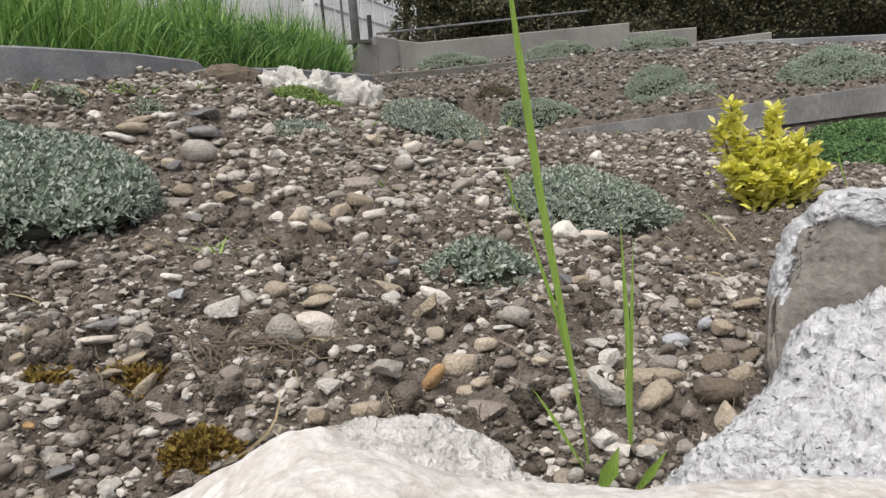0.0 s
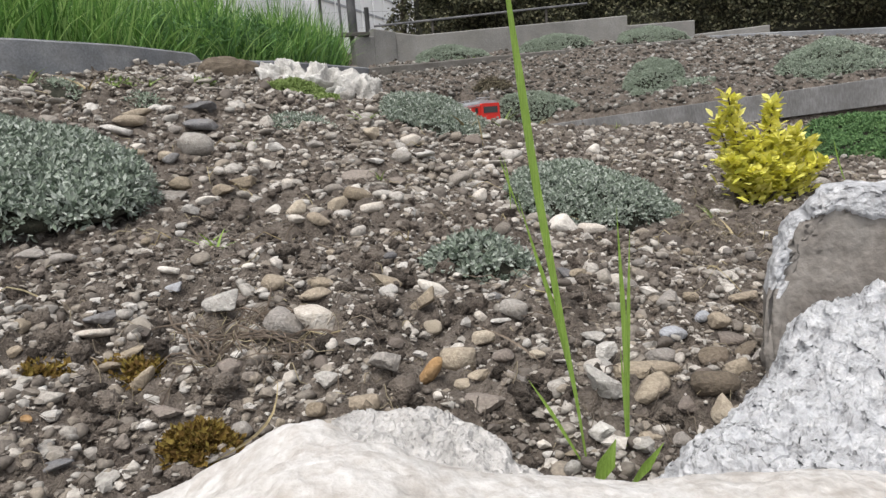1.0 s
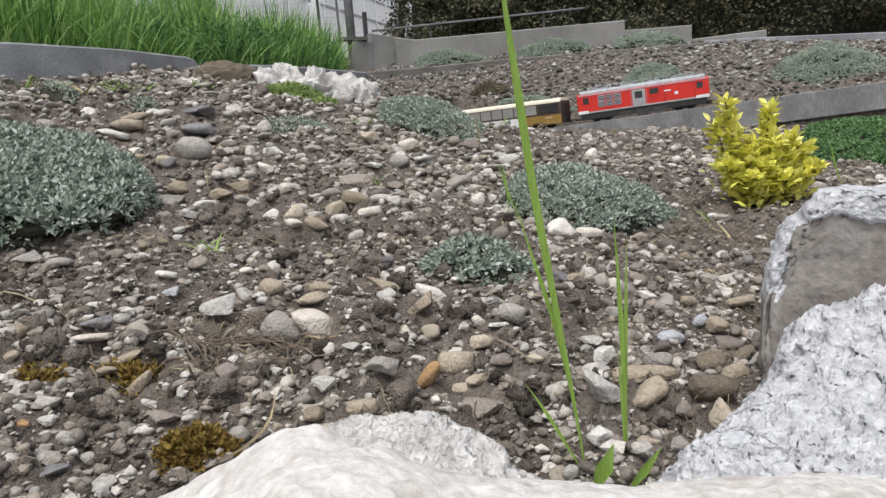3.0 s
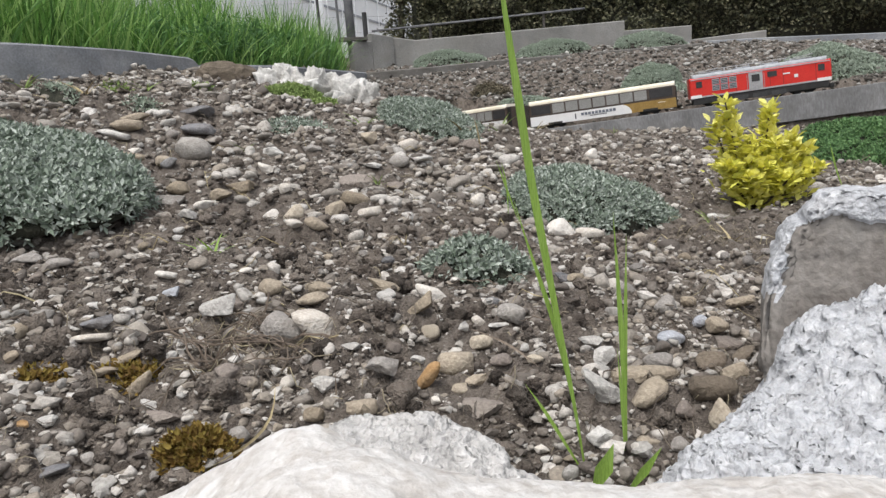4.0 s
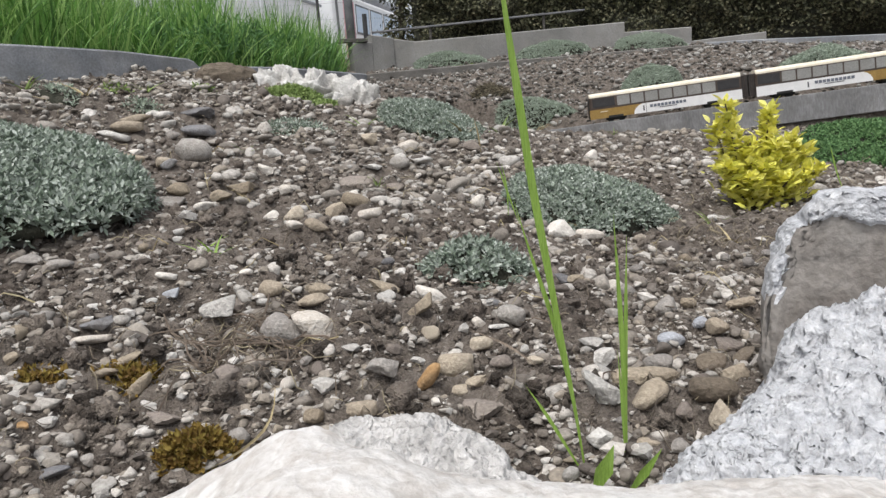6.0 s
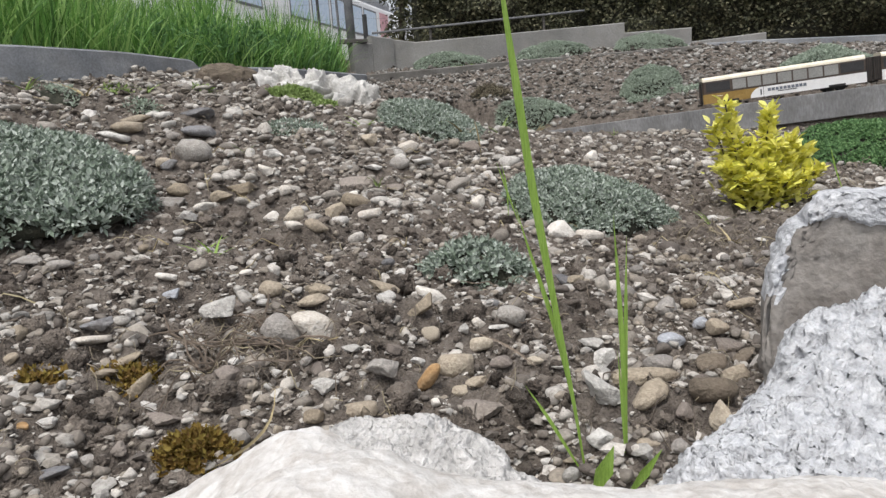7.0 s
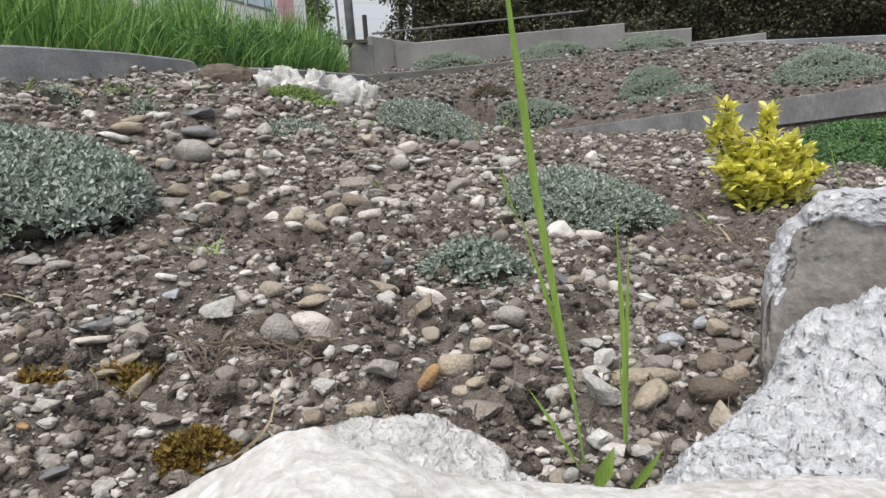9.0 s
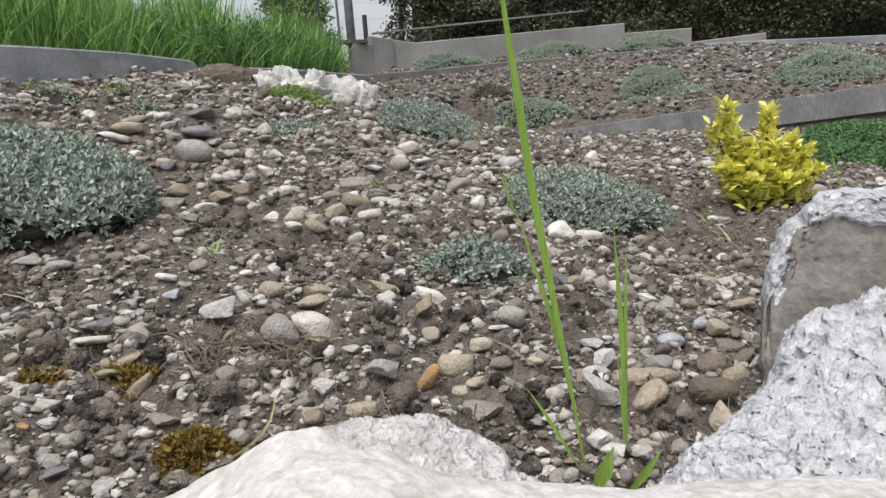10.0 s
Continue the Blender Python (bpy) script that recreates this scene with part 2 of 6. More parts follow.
# ---- materials ----
def surface(name, tones, scale=20.0, rough=0.85, bump=0.3, bump_scale=120.0, pick="", spread=0.35, metal=0.0, spots=None, spot_scale=40.0,
            streak=(1, 1, 1), through_light=0.0):
    """A matt natural surface: tones mixed by noise, finer grain over it, relief; pick 'island' or 'object' shifts the tone piece by piece."""
    m = bpy.data.materials.new(name)
    m.use_nodes = True
    nd, lk = m.node_tree.nodes, m.node_tree.links
    b = nd["Principled BSDF"]
    tc = nd.new("ShaderNodeTexCoord")
    mp = nd.new("ShaderNodeMapping")
    mp.inputs["Scale"].default_value = streak
    lk.new(tc.outputs["Object"], mp.inputs["Vector"])
    n1 = nd.new("ShaderNodeTexNoise")
    n1.inputs["Scale"].default_value, n1.inputs["Detail"].default_value, n1.inputs["Roughness"].default_value = scale, 6, 0.65
    lk.new(mp.outputs["Vector"], n1.inputs["Vector"])
    ramp_node = nd.new("ShaderNodeValToRGB")
    els = ramp_node.color_ramp.elements
    while len(els) < len(tones):
        els.new(0.5)
    fac = n1.outputs["Fac"]
    if pick:
        src = nd.new("ShaderNodeNewGeometry").outputs["Random Per Island"] if pick == "island" else nd.new("ShaderNodeObjectInfo").outputs["Random"]
        mix = nd.new("ShaderNodeMix")
        mix.inputs["Factor"].default_value = spread
        lk.new(src, mix.inputs["B"])
        lk.new(n1.outputs["Fac"], mix.inputs["A"])
        fac = mix.outputs["Result"]
    lo, hi = (0.3, 0.7) if spread < 0.6 or not pick else (0.06, 0.94)
    for i, (e, c) in enumerate(zip(els, tones)):
        e.position = lo + (hi - lo) * i / max(1, len(tones) - 1)
        e.color = (*c, 1)
    lk.new(fac, ramp_node.inputs["Fac"])
    col = ramp_node.outputs["Color"]
    n2 = nd.new("ShaderNodeTexNoise")
    n2.inputs["Scale"].default_value, n2.inputs["Detail"].default_value = bump_scale, 5
    lk.new(mp.outputs["Vector"], n2.inputs["Vector"])
    grain = nd.new("ShaderNodeMix")
    grain.data_type, grain.blend_type = "RGBA", "OVERLAY"
    grain.inputs["Factor"].default_value = 0.45
    lk.new(col, grain.inputs["A"])
    lk.new(n2.outputs["Fac"], grain.inputs["B"])
    col = grain.outputs["Result"]
    if spots:
        n3 = nd.new("ShaderNodeTexNoise")
        n3.inputs["Scale"].default_value, n3.inputs["Detail"].default_value, n3.inputs["Roughness"].default_value = spot_scale, 5, 0.7
        lk.new(tc.outputs["Object"], n3.inputs["Vector"])
        r3 = nd.new("ShaderNodeValToRGB")
        r3.color_ramp.elements[0].position, r3.color_ramp.elements[1].position = 0.46, 0.76
        r3.color_ramp.elements[1].color = (0.8, 0.8, 0.8, 1)
        lk.new(n3.outputs["Fac"], r3.inputs["Fac"])
        mx = nd.new("ShaderNodeMix")
        mx.data_type = "RGBA"
        lk.new(r3.outputs["Color"], mx.inputs["Factor"])
        lk.new(col, mx.inputs["A"])
        mx.inputs["B"].default_value = (*spots, 1)
        col = mx.outputs["Result"]
    lk.new(col, b.inputs["Base Color"])
    b.inputs["Roughness"].default_value, b.inputs["Metallic"].default_value = rough, metal
    if bump:
        bp = nd.new("ShaderNodeBump")
        bp.inputs["Strength"].default_value, bp.inputs["Distance"].default_value = bump, 0.01
        lk.new(n2.outputs["Fac"], bp.inputs["Height"])
        lk.new(bp.outputs["Normal"], b.inputs["Normal"])
    if through_light:
        tr = nd.new("ShaderNodeBsdfTranslucent")
        lk.new(col, tr.inputs["Color"])
        ms = nd.new("ShaderNodeMixShader")
        ms.inputs["Fac"].default_value = through_light
        lk.new(b.outputs["BSDF"], ms.inputs[1])
        lk.new(tr.outputs["BSDF"], ms.inputs[2])
        lk.new(ms.outputs["Shader"], nd["Material Output"].inputs["Surface"])
    return m


SOIL = surface("garden_soil", [(0.066, 0.053, 0.044), (0.140, 0.117, 0.098), (0.260, 0.228, 0.197)], 34, 0.95, 1.0, 330, spots=(0.27, 0.235, 0.20), spot_scale=90)
CLOD = surface("soil_clod", [(0.048, 0.038, 0.030), (0.108, 0.087, 0.072), (0.235, 0.20, 0.168)], 38, 0.97, 1.0, 300, "island", 0.45, spots=(0.24, 0.21, 0.18), spot_scale=60)
GRAVEL = surface("mixed_gravel", [(0.10, 0.085, 0.075), (0.17, 0.15, 0.13), (0.24, 0.215, 0.185), (0.31, 0.27, 0.22), (0.34, 0.33, 0.31), (0.47, 0.44, 0.40), (0.60, 0.57, 0.53)],
                 45, 0.8, 0.25, 260, "island", 0.86, spots=(0.10, 0.083, 0.068), spot_scale=110)
KERB_STONE = surface("soiled_concrete", [(0.10, 0.095, 0.087), (0.155, 0.148, 0.138), (0.22, 0.212, 0.20)], 9, 0.92, 0.3, 150, spots=(0.09, 0.08, 0.07), spot_scale=14)
LIGHT_GRAVEL = surface("pale_river_gravel", [(0.17, 0.15, 0.13), (0.28, 0.255, 0.225), (0.37, 0.345, 0.31), (0.42, 0.395, 0.36), (0.52, 0.50, 0.47), (0.66, 0.64, 0.61)], 40, 0.85, 0.4, 240, "island", 0.85, spots=(0.12, 0.10, 0.083), spot_scale=80)
SLOPE_GRAVEL = surface("bark_brown_gravel", [(0.045, 0.040, 0.034), (0.082, 0.073, 0.062), (0.118, 0.107, 0.093), (0.175, 0.163, 0.146), (0.28, 0.268, 0.248), (0.44, 0.43, 0.405)], 30, 0.85, 0.25, 260, "island", 0.88)
TONES = {
    "cream": [(0.54, 0.49, 0.43), (0.68, 0.64, 0.58), (0.76, 0.73, 0.68)], "pale": [(0.38, 0.37, 0.35), (0.55, 0.53, 0.50), (0.66, 0.65, 0.62)],
    "beige": [(0.30, 0.25, 0.19), (0.42, 0.36, 0.28), (0.52, 0.46, 0.37)], "tan": [(0.22, 0.18, 0.13), (0.33, 0.28, 0.21), (0.42, 0.36, 0.28)],
    "taupe": [(0.17, 0.145, 0.125), (0.25, 0.215, 0.19), (0.32, 0.285, 0.25)], "grey": [(0.22, 0.205, 0.19), (0.31, 0.29, 0.27), (0.39, 0.37, 0.34)],
    "slate": [(0.12, 0.12, 0.125), (0.20, 0.20, 0.21), (0.28, 0.28, 0.28)], "blue": [(0.30, 0.32, 0.36), (0.42, 0.44, 0.48), (0.52, 0.54, 0.57)],
    "brown": [(0.10, 0.08, 0.06), (0.17, 0.14, 0.105), (0.23, 0.19, 0.15)], "ochre": [(0.28, 0.15, 0.06), (0.42, 0.26, 0.12), (0.5, 0.36, 0.2)],
}
STONE = {k: surface("stone_" + k, t, 30, 0.85, 0.5, 240, "object", 0.3, spots=(0.5 * t[0][0] + 0.06, 0.5 * t[0][1] + 0.045, 0.5 * t[0][2] + 0.035), spot_scale=42) for k, t in TONES.items()}
# Grey spots paint the shade of the rock's creases into the colour.
LIMESTONE = surface("white_limestone", [(0.34, 0.33, 0.31), (0.58, 0.57, 0.55), (0.76, 0.75, 0.73)], 18, 0.9, 0.7, 130, spots=(0.33, 0.32, 0.30), spot_scale=38)
SMOOTH_LIME = surface("worn_limestone", [(0.43, 0.405, 0.38), (0.555, 0.54, 0.525), (0.63, 0.62, 0.61)], 16, 0.88, 0.4, 110, spots=(0.34, 0.30, 0.265), spot_scale=48)
LICHEN_ROCK = surface("rough_grey_limestone", [(0.35, 0.36, 0.38), (0.53, 0.545, 0.575), (0.66, 0.675, 0.70)], 55, 0.95, 0.8, 150, spots=(0.34, 0.34, 0.35), spot_scale=70)
PITTED_LIME = surface("pitted_limestone", [(0.36, 0.355, 0.345), (0.57, 0.56, 0.55), (0.69, 0.68, 0.67)], 40, 0.92, 0.9, 150, spots=(0.36, 0.35, 0.345), spot_scale=70)
BROKEN_FACE = surface("broken_stone_face", [(0.145, 0.128, 0.114), (0.20, 0.182, 0.165), (0.28, 0.262, 0.242)], 14, 0.85, 0.4, 110, spots=(0.33, 0.315, 0.295), spot_scale=24)
CONCRETE = surface("grey_concrete", [(0.165, 0.176, 0.194), (0.245, 0.257, 0.276), (0.33, 0.338, 0.35)], 5, 0.9, 0.25, 160, spots=(0.17, 0.17, 0.17), spot_scale=9)
KERB_BEAM = surface("weathered_beam_concrete", [(0.150, 0.150, 0.152), (0.212, 0.214, 0.218), (0.29, 0.292, 0.295)], 7, 0.9, 0.3, 150, spots=(0.13, 0.125, 0.12), spot_scale=11, streak=(1, 1, 0.35))
CONCRETE_PALE = surface("pale_concrete", [(0.18, 0.178, 0.172), (0.235, 0.232, 0.225), (0.31, 0.305, 0.295)], 4, 0.9, 0.25, 140, spots=(0.25, 0.24, 0.22), spot_scale=7)
# Silvery leaf, its tone range widened to paint in shaded gaps and lit tips.
SILVER_LEAF = surface("silver_green_leaf", [(0.11, 0.155, 0.105), (0.27, 0.32, 0.265), (0.54, 0.585, 0.54)], 25, 0.75, 0, 200, "island", 0.7, through_light=0.12)
# Haze over the farther cushions is put into these pale, close tones.
THYME_LEAF = surface("grey_green_leaf", [(0.19, 0.235, 0.175), (0.31, 0.37, 0.295), (0.42, 0.48, 0.41)], 20, 0.8, 0, 200, "island", 0.65, through_light=0.12)
MOSS_GREEN = surface("fresh_green_leaf", [(0.05, 0.115, 0.045), (0.115, 0.23, 0.085), (0.20, 0.33, 0.135)], 15, 0.75, 0, 200, "island", 0.65, through_light=0.15)
LIME_MOSS = surface("lime_green_moss", [(0.12, 0.19, 0.05), (0.23, 0.32, 0.10), (0.38, 0.46, 0.19)], 25, 0.8, 0, 200, "island", 0.6, through_light=0.15)
BROWN_MOSS = surface("ochre_moss", [(0.10, 0.05, 0.015), (0.20, 0.13, 0.025), (0.27, 0.22, 0.05)], 40, 0.85, 0, 200, "island", 0.65, through_light=0.15)
DEAD_LEAF = surface("withered_leaf", [(0.07, 0.055, 0.04), (0.13, 0.11, 0.075), (0.2, 0.18, 0.12)], 40, 0.9, 0, 200, "island", 0.65)
# Near-black tones stand in for the shade deep between leaves.
SHADE_CORE = surface("painted_shade_core", [(0.018, 0.020, 0.013), (0.032, 0.034, 0.023), (0.055, 0.052, 0.037)], 40, 0.95, 0.6, 200)
GRASS = surface("meadow_grass", [(0.03, 0.10, 0.02), (0.14, 0.31, 0.06), (0.40, 0.57, 0.19)], 6, 0.55, 0, 200, "island", 0.7, through_light=0.3)
HERB = surface("meadow_herb_leaf", [(0.035, 0.10, 0.03), (0.085, 0.20, 0.06), (0.18, 0.33, 0.12)], 6, 0.7, 0, 200, "island", 0.65, through_light=0.25)
BLADE = surface("bright_grass_blade", [(0.16, 0.28, 0.04), (0.25, 0.40, 0.07), (0.31, 0.47, 0.11)], 30, 0.5, 0, 200, streak=(30, 30, 1), through_light=0.3)
STRAW = surface("dry_straw", [(0.28, 0.22, 0.12), (0.42, 0.35, 0.20), (0.5, 0.44, 0.28)], 60, 0.8, 0, 200, "object", 0.3)
TWIG = surface("dry_twig", [(0.10, 0.075, 0.06), (0.20, 0.16, 0.125), (0.31, 0.26, 0.20)], 60, 0.9, 0.3, 200, "island", 0.6)
FIBRE = surface("dry_fibre", [(0.08, 0.065, 0.052), (0.15, 0.125, 0.10), (0.22, 0.185, 0.14), (0.40, 0.35, 0.22)], 60, 0.9, 0, 200, "island", 0.8)
YELLOW_LEAF = surface("golden_variegated_leaf", [(0.66, 0.64, 0.12), (0.88, 0.83, 0.19), (0.92, 0.90, 0.42)], 3, 0.45, 0, 200, "object", 0.7, spots=(0.30, 0.36, 0.05), spot_scale=2.5, through_light=0.25)
YELLOW_INNER = surface("golden_inner_leaf", [(0.48, 0.50, 0.08), (0.80, 0.77, 0.15), (0.92, 0.89, 0.36)], 30, 0.5, 0, 200, "island", 0.7, through_light=0.25)
HEDGE_LEAF = surface("dark_hedge_leaf", [(0.030, 0.033, 0.020), (0.080, 0.086, 0.042), (0.19, 0.175, 0.105)], 3, 0.7, 0, 200, "island", 0.7)
TREE_LEAF = surface("tree_leaf", [(0.08, 0.13, 0.04), (0.14, 0.22, 0.07), (0.23, 0.32, 0.13)], 0.5, 0.7, 0, 20, "island", 0.6, through_light=0.2)
BARK = surface("bark", [(0.05, 0.04, 0.03), (0.09, 0.075, 0.06), (0.13, 0.11, 0.09)], 9, 0.95, 0.6, 60)
POST_GREY = surface("weathered_post", [(0.10, 0.105, 0.115), (0.145, 0.15, 0.16), (0.2, 0.2, 0.21)], 12, 0.8, 0.2, 120)
POST_DARK = surface("dark_metal_post", [(0.025, 0.025, 0.028), (0.04, 0.04, 0.043), (0.06, 0.06, 0.062)], 25, 0.6, 0.15, 150)
BOARD = surface("weathered_board", [(0.05, 0.047, 0.042), (0.09, 0.085, 0.078), (0.17, 0.16, 0.145)], 9, 0.9, 0.3, 130, streak=(1, 12, 12))
RED = surface("red_paint", [(0.55, 0.018, 0.012), (0.62, 0.026, 0.018), (0.66, 0.035, 0.025)], 20, 0.4, 0.03, 300)
GREY_PAINT = surface("grey_paint", [(0.30, 0.30, 0.31), (0.36, 0.36, 0.37), (0.42, 0.42, 0.43)], 30, 0.5, 0.05, 300)
SILVER = surface("silver_roof_paint", [(0.27, 0.29, 0.32), (0.35, 0.37, 0.40), (0.44, 0.46, 0.49)], 30, 0.5, 0.1, 300, spots=(0.25, 0.25, 0.25))
WHITE = surface("white_paint", [(0.70, 0.70, 0.70), (0.76, 0.76, 0.76), (0.8, 0.8, 0.8)], 20, 0.45, 0.03, 300)
# Cream lightened so that its colour holds the sun glare on the roofs.
CREAM_ROOF = surface("cream_roof", [(0.68, 0.61, 0.47), (0.76, 0.70, 0.57), (0.82, 0.78, 0.68)], 12, 0.5, 0.05, 200)
GOLD = surface("gold_brown_paint", [(0.24, 0.145, 0.035), (0.285, 0.18, 0.048), (0.33, 0.215, 0.065)], 20, 0.4, 0.03, 300)
BROWN_BAND = surface("dark_brown_paint", [(0.045, 0.03, 0.024), (0.06, 0.043, 0.034), (0.08, 0.06, 0.048)], 25, 0.45, 0.03, 300)
BLACK = surface("black_plastic", [(0.012, 0.012, 0.012), (0.02, 0.02, 0.02), (0.03, 0.03, 0.03)], 40, 0.6, 0.1, 300)
PRINT_BLUE = surface("grey_blue_print", [(0.10, 0.115, 0.15), (0.14, 0.155, 0.19), (0.18, 0.195, 0.23)], 40, 0.6, 0, 300)
INK = surface("dark_print", [(0.05, 0.05, 0.06), (0.07, 0.07, 0.08), (0.09, 0.09, 0.1)], 40, 0.6, 0, 300)
RAIL = surface("brass_rail", [(0.16, 0.14, 0.11), (0.24, 0.22, 0.18), (0.34, 0.32, 0.28)], 60, 0.45, 0.1, 300, metal=0.7)
PANE = surface("tinted_pane", [(0.22, 0.22, 0.21), (0.27, 0.27, 0.26), (0.32, 0.32, 0.31)], 6, 0.12, 0, 300)
DARK_PANE = surface("dark_pane", [(0.03, 0.03, 0.032), (0.045, 0.045, 0.048), (0.06, 0.06, 0.064)], 6, 0.12, 0, 300)
COACH_WHITE = surface("coach_white", [(0.82, 0.84, 0.86), (0.86, 0.88, 0.90), (0.89, 0.90, 0.92)], 0.6, 0.45, 0.02, 12)
# The pale blue is the sky's reflection, painted into the pane's colour.
COACH_PANE = surface("coach_pane_sky_reflection", [(0.45, 0.58, 0.76), (0.55, 0.67, 0.82), (0.66, 0.76, 0.88)], 0.5, 0.08, 0, 12)
COACH_GREY = surface("coach_grey", [(0.24, 0.26, 0.29), (0.30, 0.32, 0.35), (0.36, 0.38, 0.40)], 0.8, 0.5, 0.02, 12)
COACH_FRAME = surface("coach_dark_frame", [(0.10, 0.11, 0.13), (0.14, 0.15, 0.17), (0.18, 0.19, 0.21)], 0.8, 0.5, 0.02, 12)
COACH_RED = surface("coach_red", [(0.58, 0.30, 0.34), (0.64, 0.36, 0.40), (0.68, 0.42, 0.45)], 0.8, 0.5, 0.02, 12)

# ---- the ground: one sheet out to the horizon ----
def spread_axis(dense, far, n):
    lo, hi = dense[0], dense[-1]
    g = np.geomspace(0.03, far, n)
    return np.r_[(lo - g)[::-1], dense, hi + g]


def build_ground():
    gx = spread_axis(np.r_[np.arange(-1.75, -0.8, 0.016), np.arange(-0.8, 0.8, 0.0075), np.arange(0.8, 2.75, 0.016)], 900, 34)
    gy = spread_axis(np.r_[np.arange(0.42, 1.7, 0.0068), np.arange(1.7, 3.3, 0.0125), np.arange(3.3, 5.6, 0.021)], 900, 34)
    x, y = np.meshgrid(gx, gy)
    z = soil_z(x, y)
    v = np.c_[x.ravel(), y.ravel(), z.ravel()]
    nx, ny = len(gx), len(gy)
    i = np.arange(nx * ny).reshape(ny, nx)
    f = np.stack([i[:-1, :-1], i[:-1, 1:], i[1:, 1:], i[1:, :-1]], -1).reshape(-1, 4)
    ob = new("ground", mesh_np("ground", v, f, SOIL))
    return tagged(ob, "dark crumbly garden soil sloping up in a rockery", "soil", kind="structure")


build_ground()


# ---- walls and kerbs ----
def swept_wall(name, pts, thick, top, foot, material, label, kind="structure", category="wall"):
    """An upright wall along a line of plan points, with a slightly rounded top; top and foot are levels, one a point."""
    n = len(pts)
    p = np.array(pts, float)
    d = np.gradient(p, axis=0)
    d /= np.linalg.norm(d, axis=1, keepdims=True)
    nrm = np.c_[-d[:, 1], d[:, 0]]
    top, foot = np.broadcast_to(top, n), np.broadcast_to(foot, n)
    r = 0.006
    ring = [(-0.5, "f", 0), (-0.5, "t", -r), (-0.5 + r / thick, "t", 0), (0.5 - r / thick, "t", 0), (0.5, "t", -r), (0.5, "f", 0)]
    v = []
    for k in range(n):
        for o, lv, dz in ring:
            q = p[k] + nrm[k] * o * thick
            v.append((q[0], q[1], (top[k] if lv == "t" else foot[k]) + dz))
    v, m = np.array(v), len(ring)
    f = [[k * m + j, k * m + (j + 1) % m, (k + 1) * m + (j + 1) % m, (k + 1) * m + j] for k in range(n - 1) for j in range(m)]
    me = bpy.data.meshes.new(name)
    ends = [list(range(m))[::-1], [(n - 1) * m + j for j in range(m)]]
    me.from_pydata(v.tolist(), [], f + ends)
    me.materials.append(material)
    me.validate()
    bm = bmesh.new()
    bm.from_mesh(me)
    bmesh.ops.recalc_face_normals(bm, faces=bm.faces)
    bm.to_mesh(me)
    bm.free()
    return tagged(new(name, me), label, category, kind=kind)


def smooth_line(pts, step=0.08):
    """Plan points on a smooth line through a few corners."""
    p = np.array(pts, float)
    s = np.r_[0, np.cumsum(np.linalg.norm(np.diff(p, axis=0), axis=1))]
    t = np.linspace(0, s[-1], max(3, int(s[-1] / step)))
    out = np.c_[[np.interp(t, s, p[:, k]) for k in range(p.shape[1])]].T
    for _ in range(3):
        out[1:-1] = (out[:-2] + 2 * out[1:-1] + out[2:]) / 4
    return out


w = smooth_line([(-2.9, 1.62), (-1.5, 2.2), (-1.28, 2.3), (-1.07, 2.6), (-0.93, 3.0)], 0.03)
swept_wall("retaining_wall", w, 0.06, np.linspace(0.35, 0.298, len(w)) - 0.04 * ramp(w[:, 1], 2.95, 3.03), 0.0, CONCRETE, "curved grey concrete edging wall with a worn top")
w = smooth_line([(-0.925, 3.02), (-0.71, 3.4), (-0.43, 4.7)], 0.08)
swept_wall("kerb", w, 0.07, np.linspace(0.275, 0.315, len(w)), 0.0, CONCRETE, "low grey concrete kerb between meadow and gravel", category="kerb")
w = smooth_line([(-0.43, 4.74), (-0.2, 4.72), (0.36, 4.93), (1.08, 5.02), (1.79, 5.02)], 0.08)
swept_wall("kerb_2", w, 0.08, np.interp(w[:, 0], [-0.43, 0.0, 0.36, 1.08, 1.79], [0.312, 0.326, 0.346, 0.364, 0.372]), 0.1, KERB_STONE, "low weathered concrete kerb across the gravel slope", category="kerb")
# stepped slabs at the top of the slope
swept_wall("wall_6", [(-0.52, 5.10), (-0.402, 5.192)], 0.06, [0.550, 0.550], 0.2, CONCRETE_PALE, "low end piece of the pale slab wall")
swept_wall("wall_1", [(-0.40, 5.194), (-0.262, 5.305)], 0.06, [0.60, 0.583], 0.2, CONCRETE_PALE, "pale concrete slab wall at the slope's corner")
swept_wall("wall_2", [(-0.262, 5.325), (-0.09, 5.35), (0.6, 5.38), (1.384, 5.40)], 0.06, [0.582, 0.553, 0.572, 0.592], 0.2, CONCRETE_PALE, "long pale concrete slab wall above the gravel")
swept_wall("wall_3", [(1.39, 5.42), (1.865, 5.42)], 0.06, [0.525, 0.530], 0.2, CONCRETE_PALE, "pale concrete slab set one step lower")
swept_wall("wall_4", [(1.87, 5.46), (2.401, 5.42)], 0.05, [0.435, 0.462], 0.2, CONCRETE_PALE, "short tilted light concrete slab")
swept_wall("wall_5", [(1.80, 5.38), (2.4, 5.30), (3.13, 5.2), (4.4, 5.05)], 0.06, [0.415, 0.40, 0.372, 0.33], 0.1, CONCRETE, "low weathered concrete edging slab along the slope")

# ---- model railway: concrete beam, rails ----
TRACK_YAW = math.atan2(TRACK_DIR[1], TRACK_DIR[0])
TRACK_PITCH = math.asin(TRACK_DIR[2])


def track_pose(s, lift=0.0):
    p, a = track_point(s)
    pitch = TRACK_PITCH if a == 0 else math.asin(0.045)
    return Matrix.Translation((p[0], p[1], p[2] + lift)) @ Euler((0, -pitch, TRACK_YAW - a)).to_matrix().to_4x4()


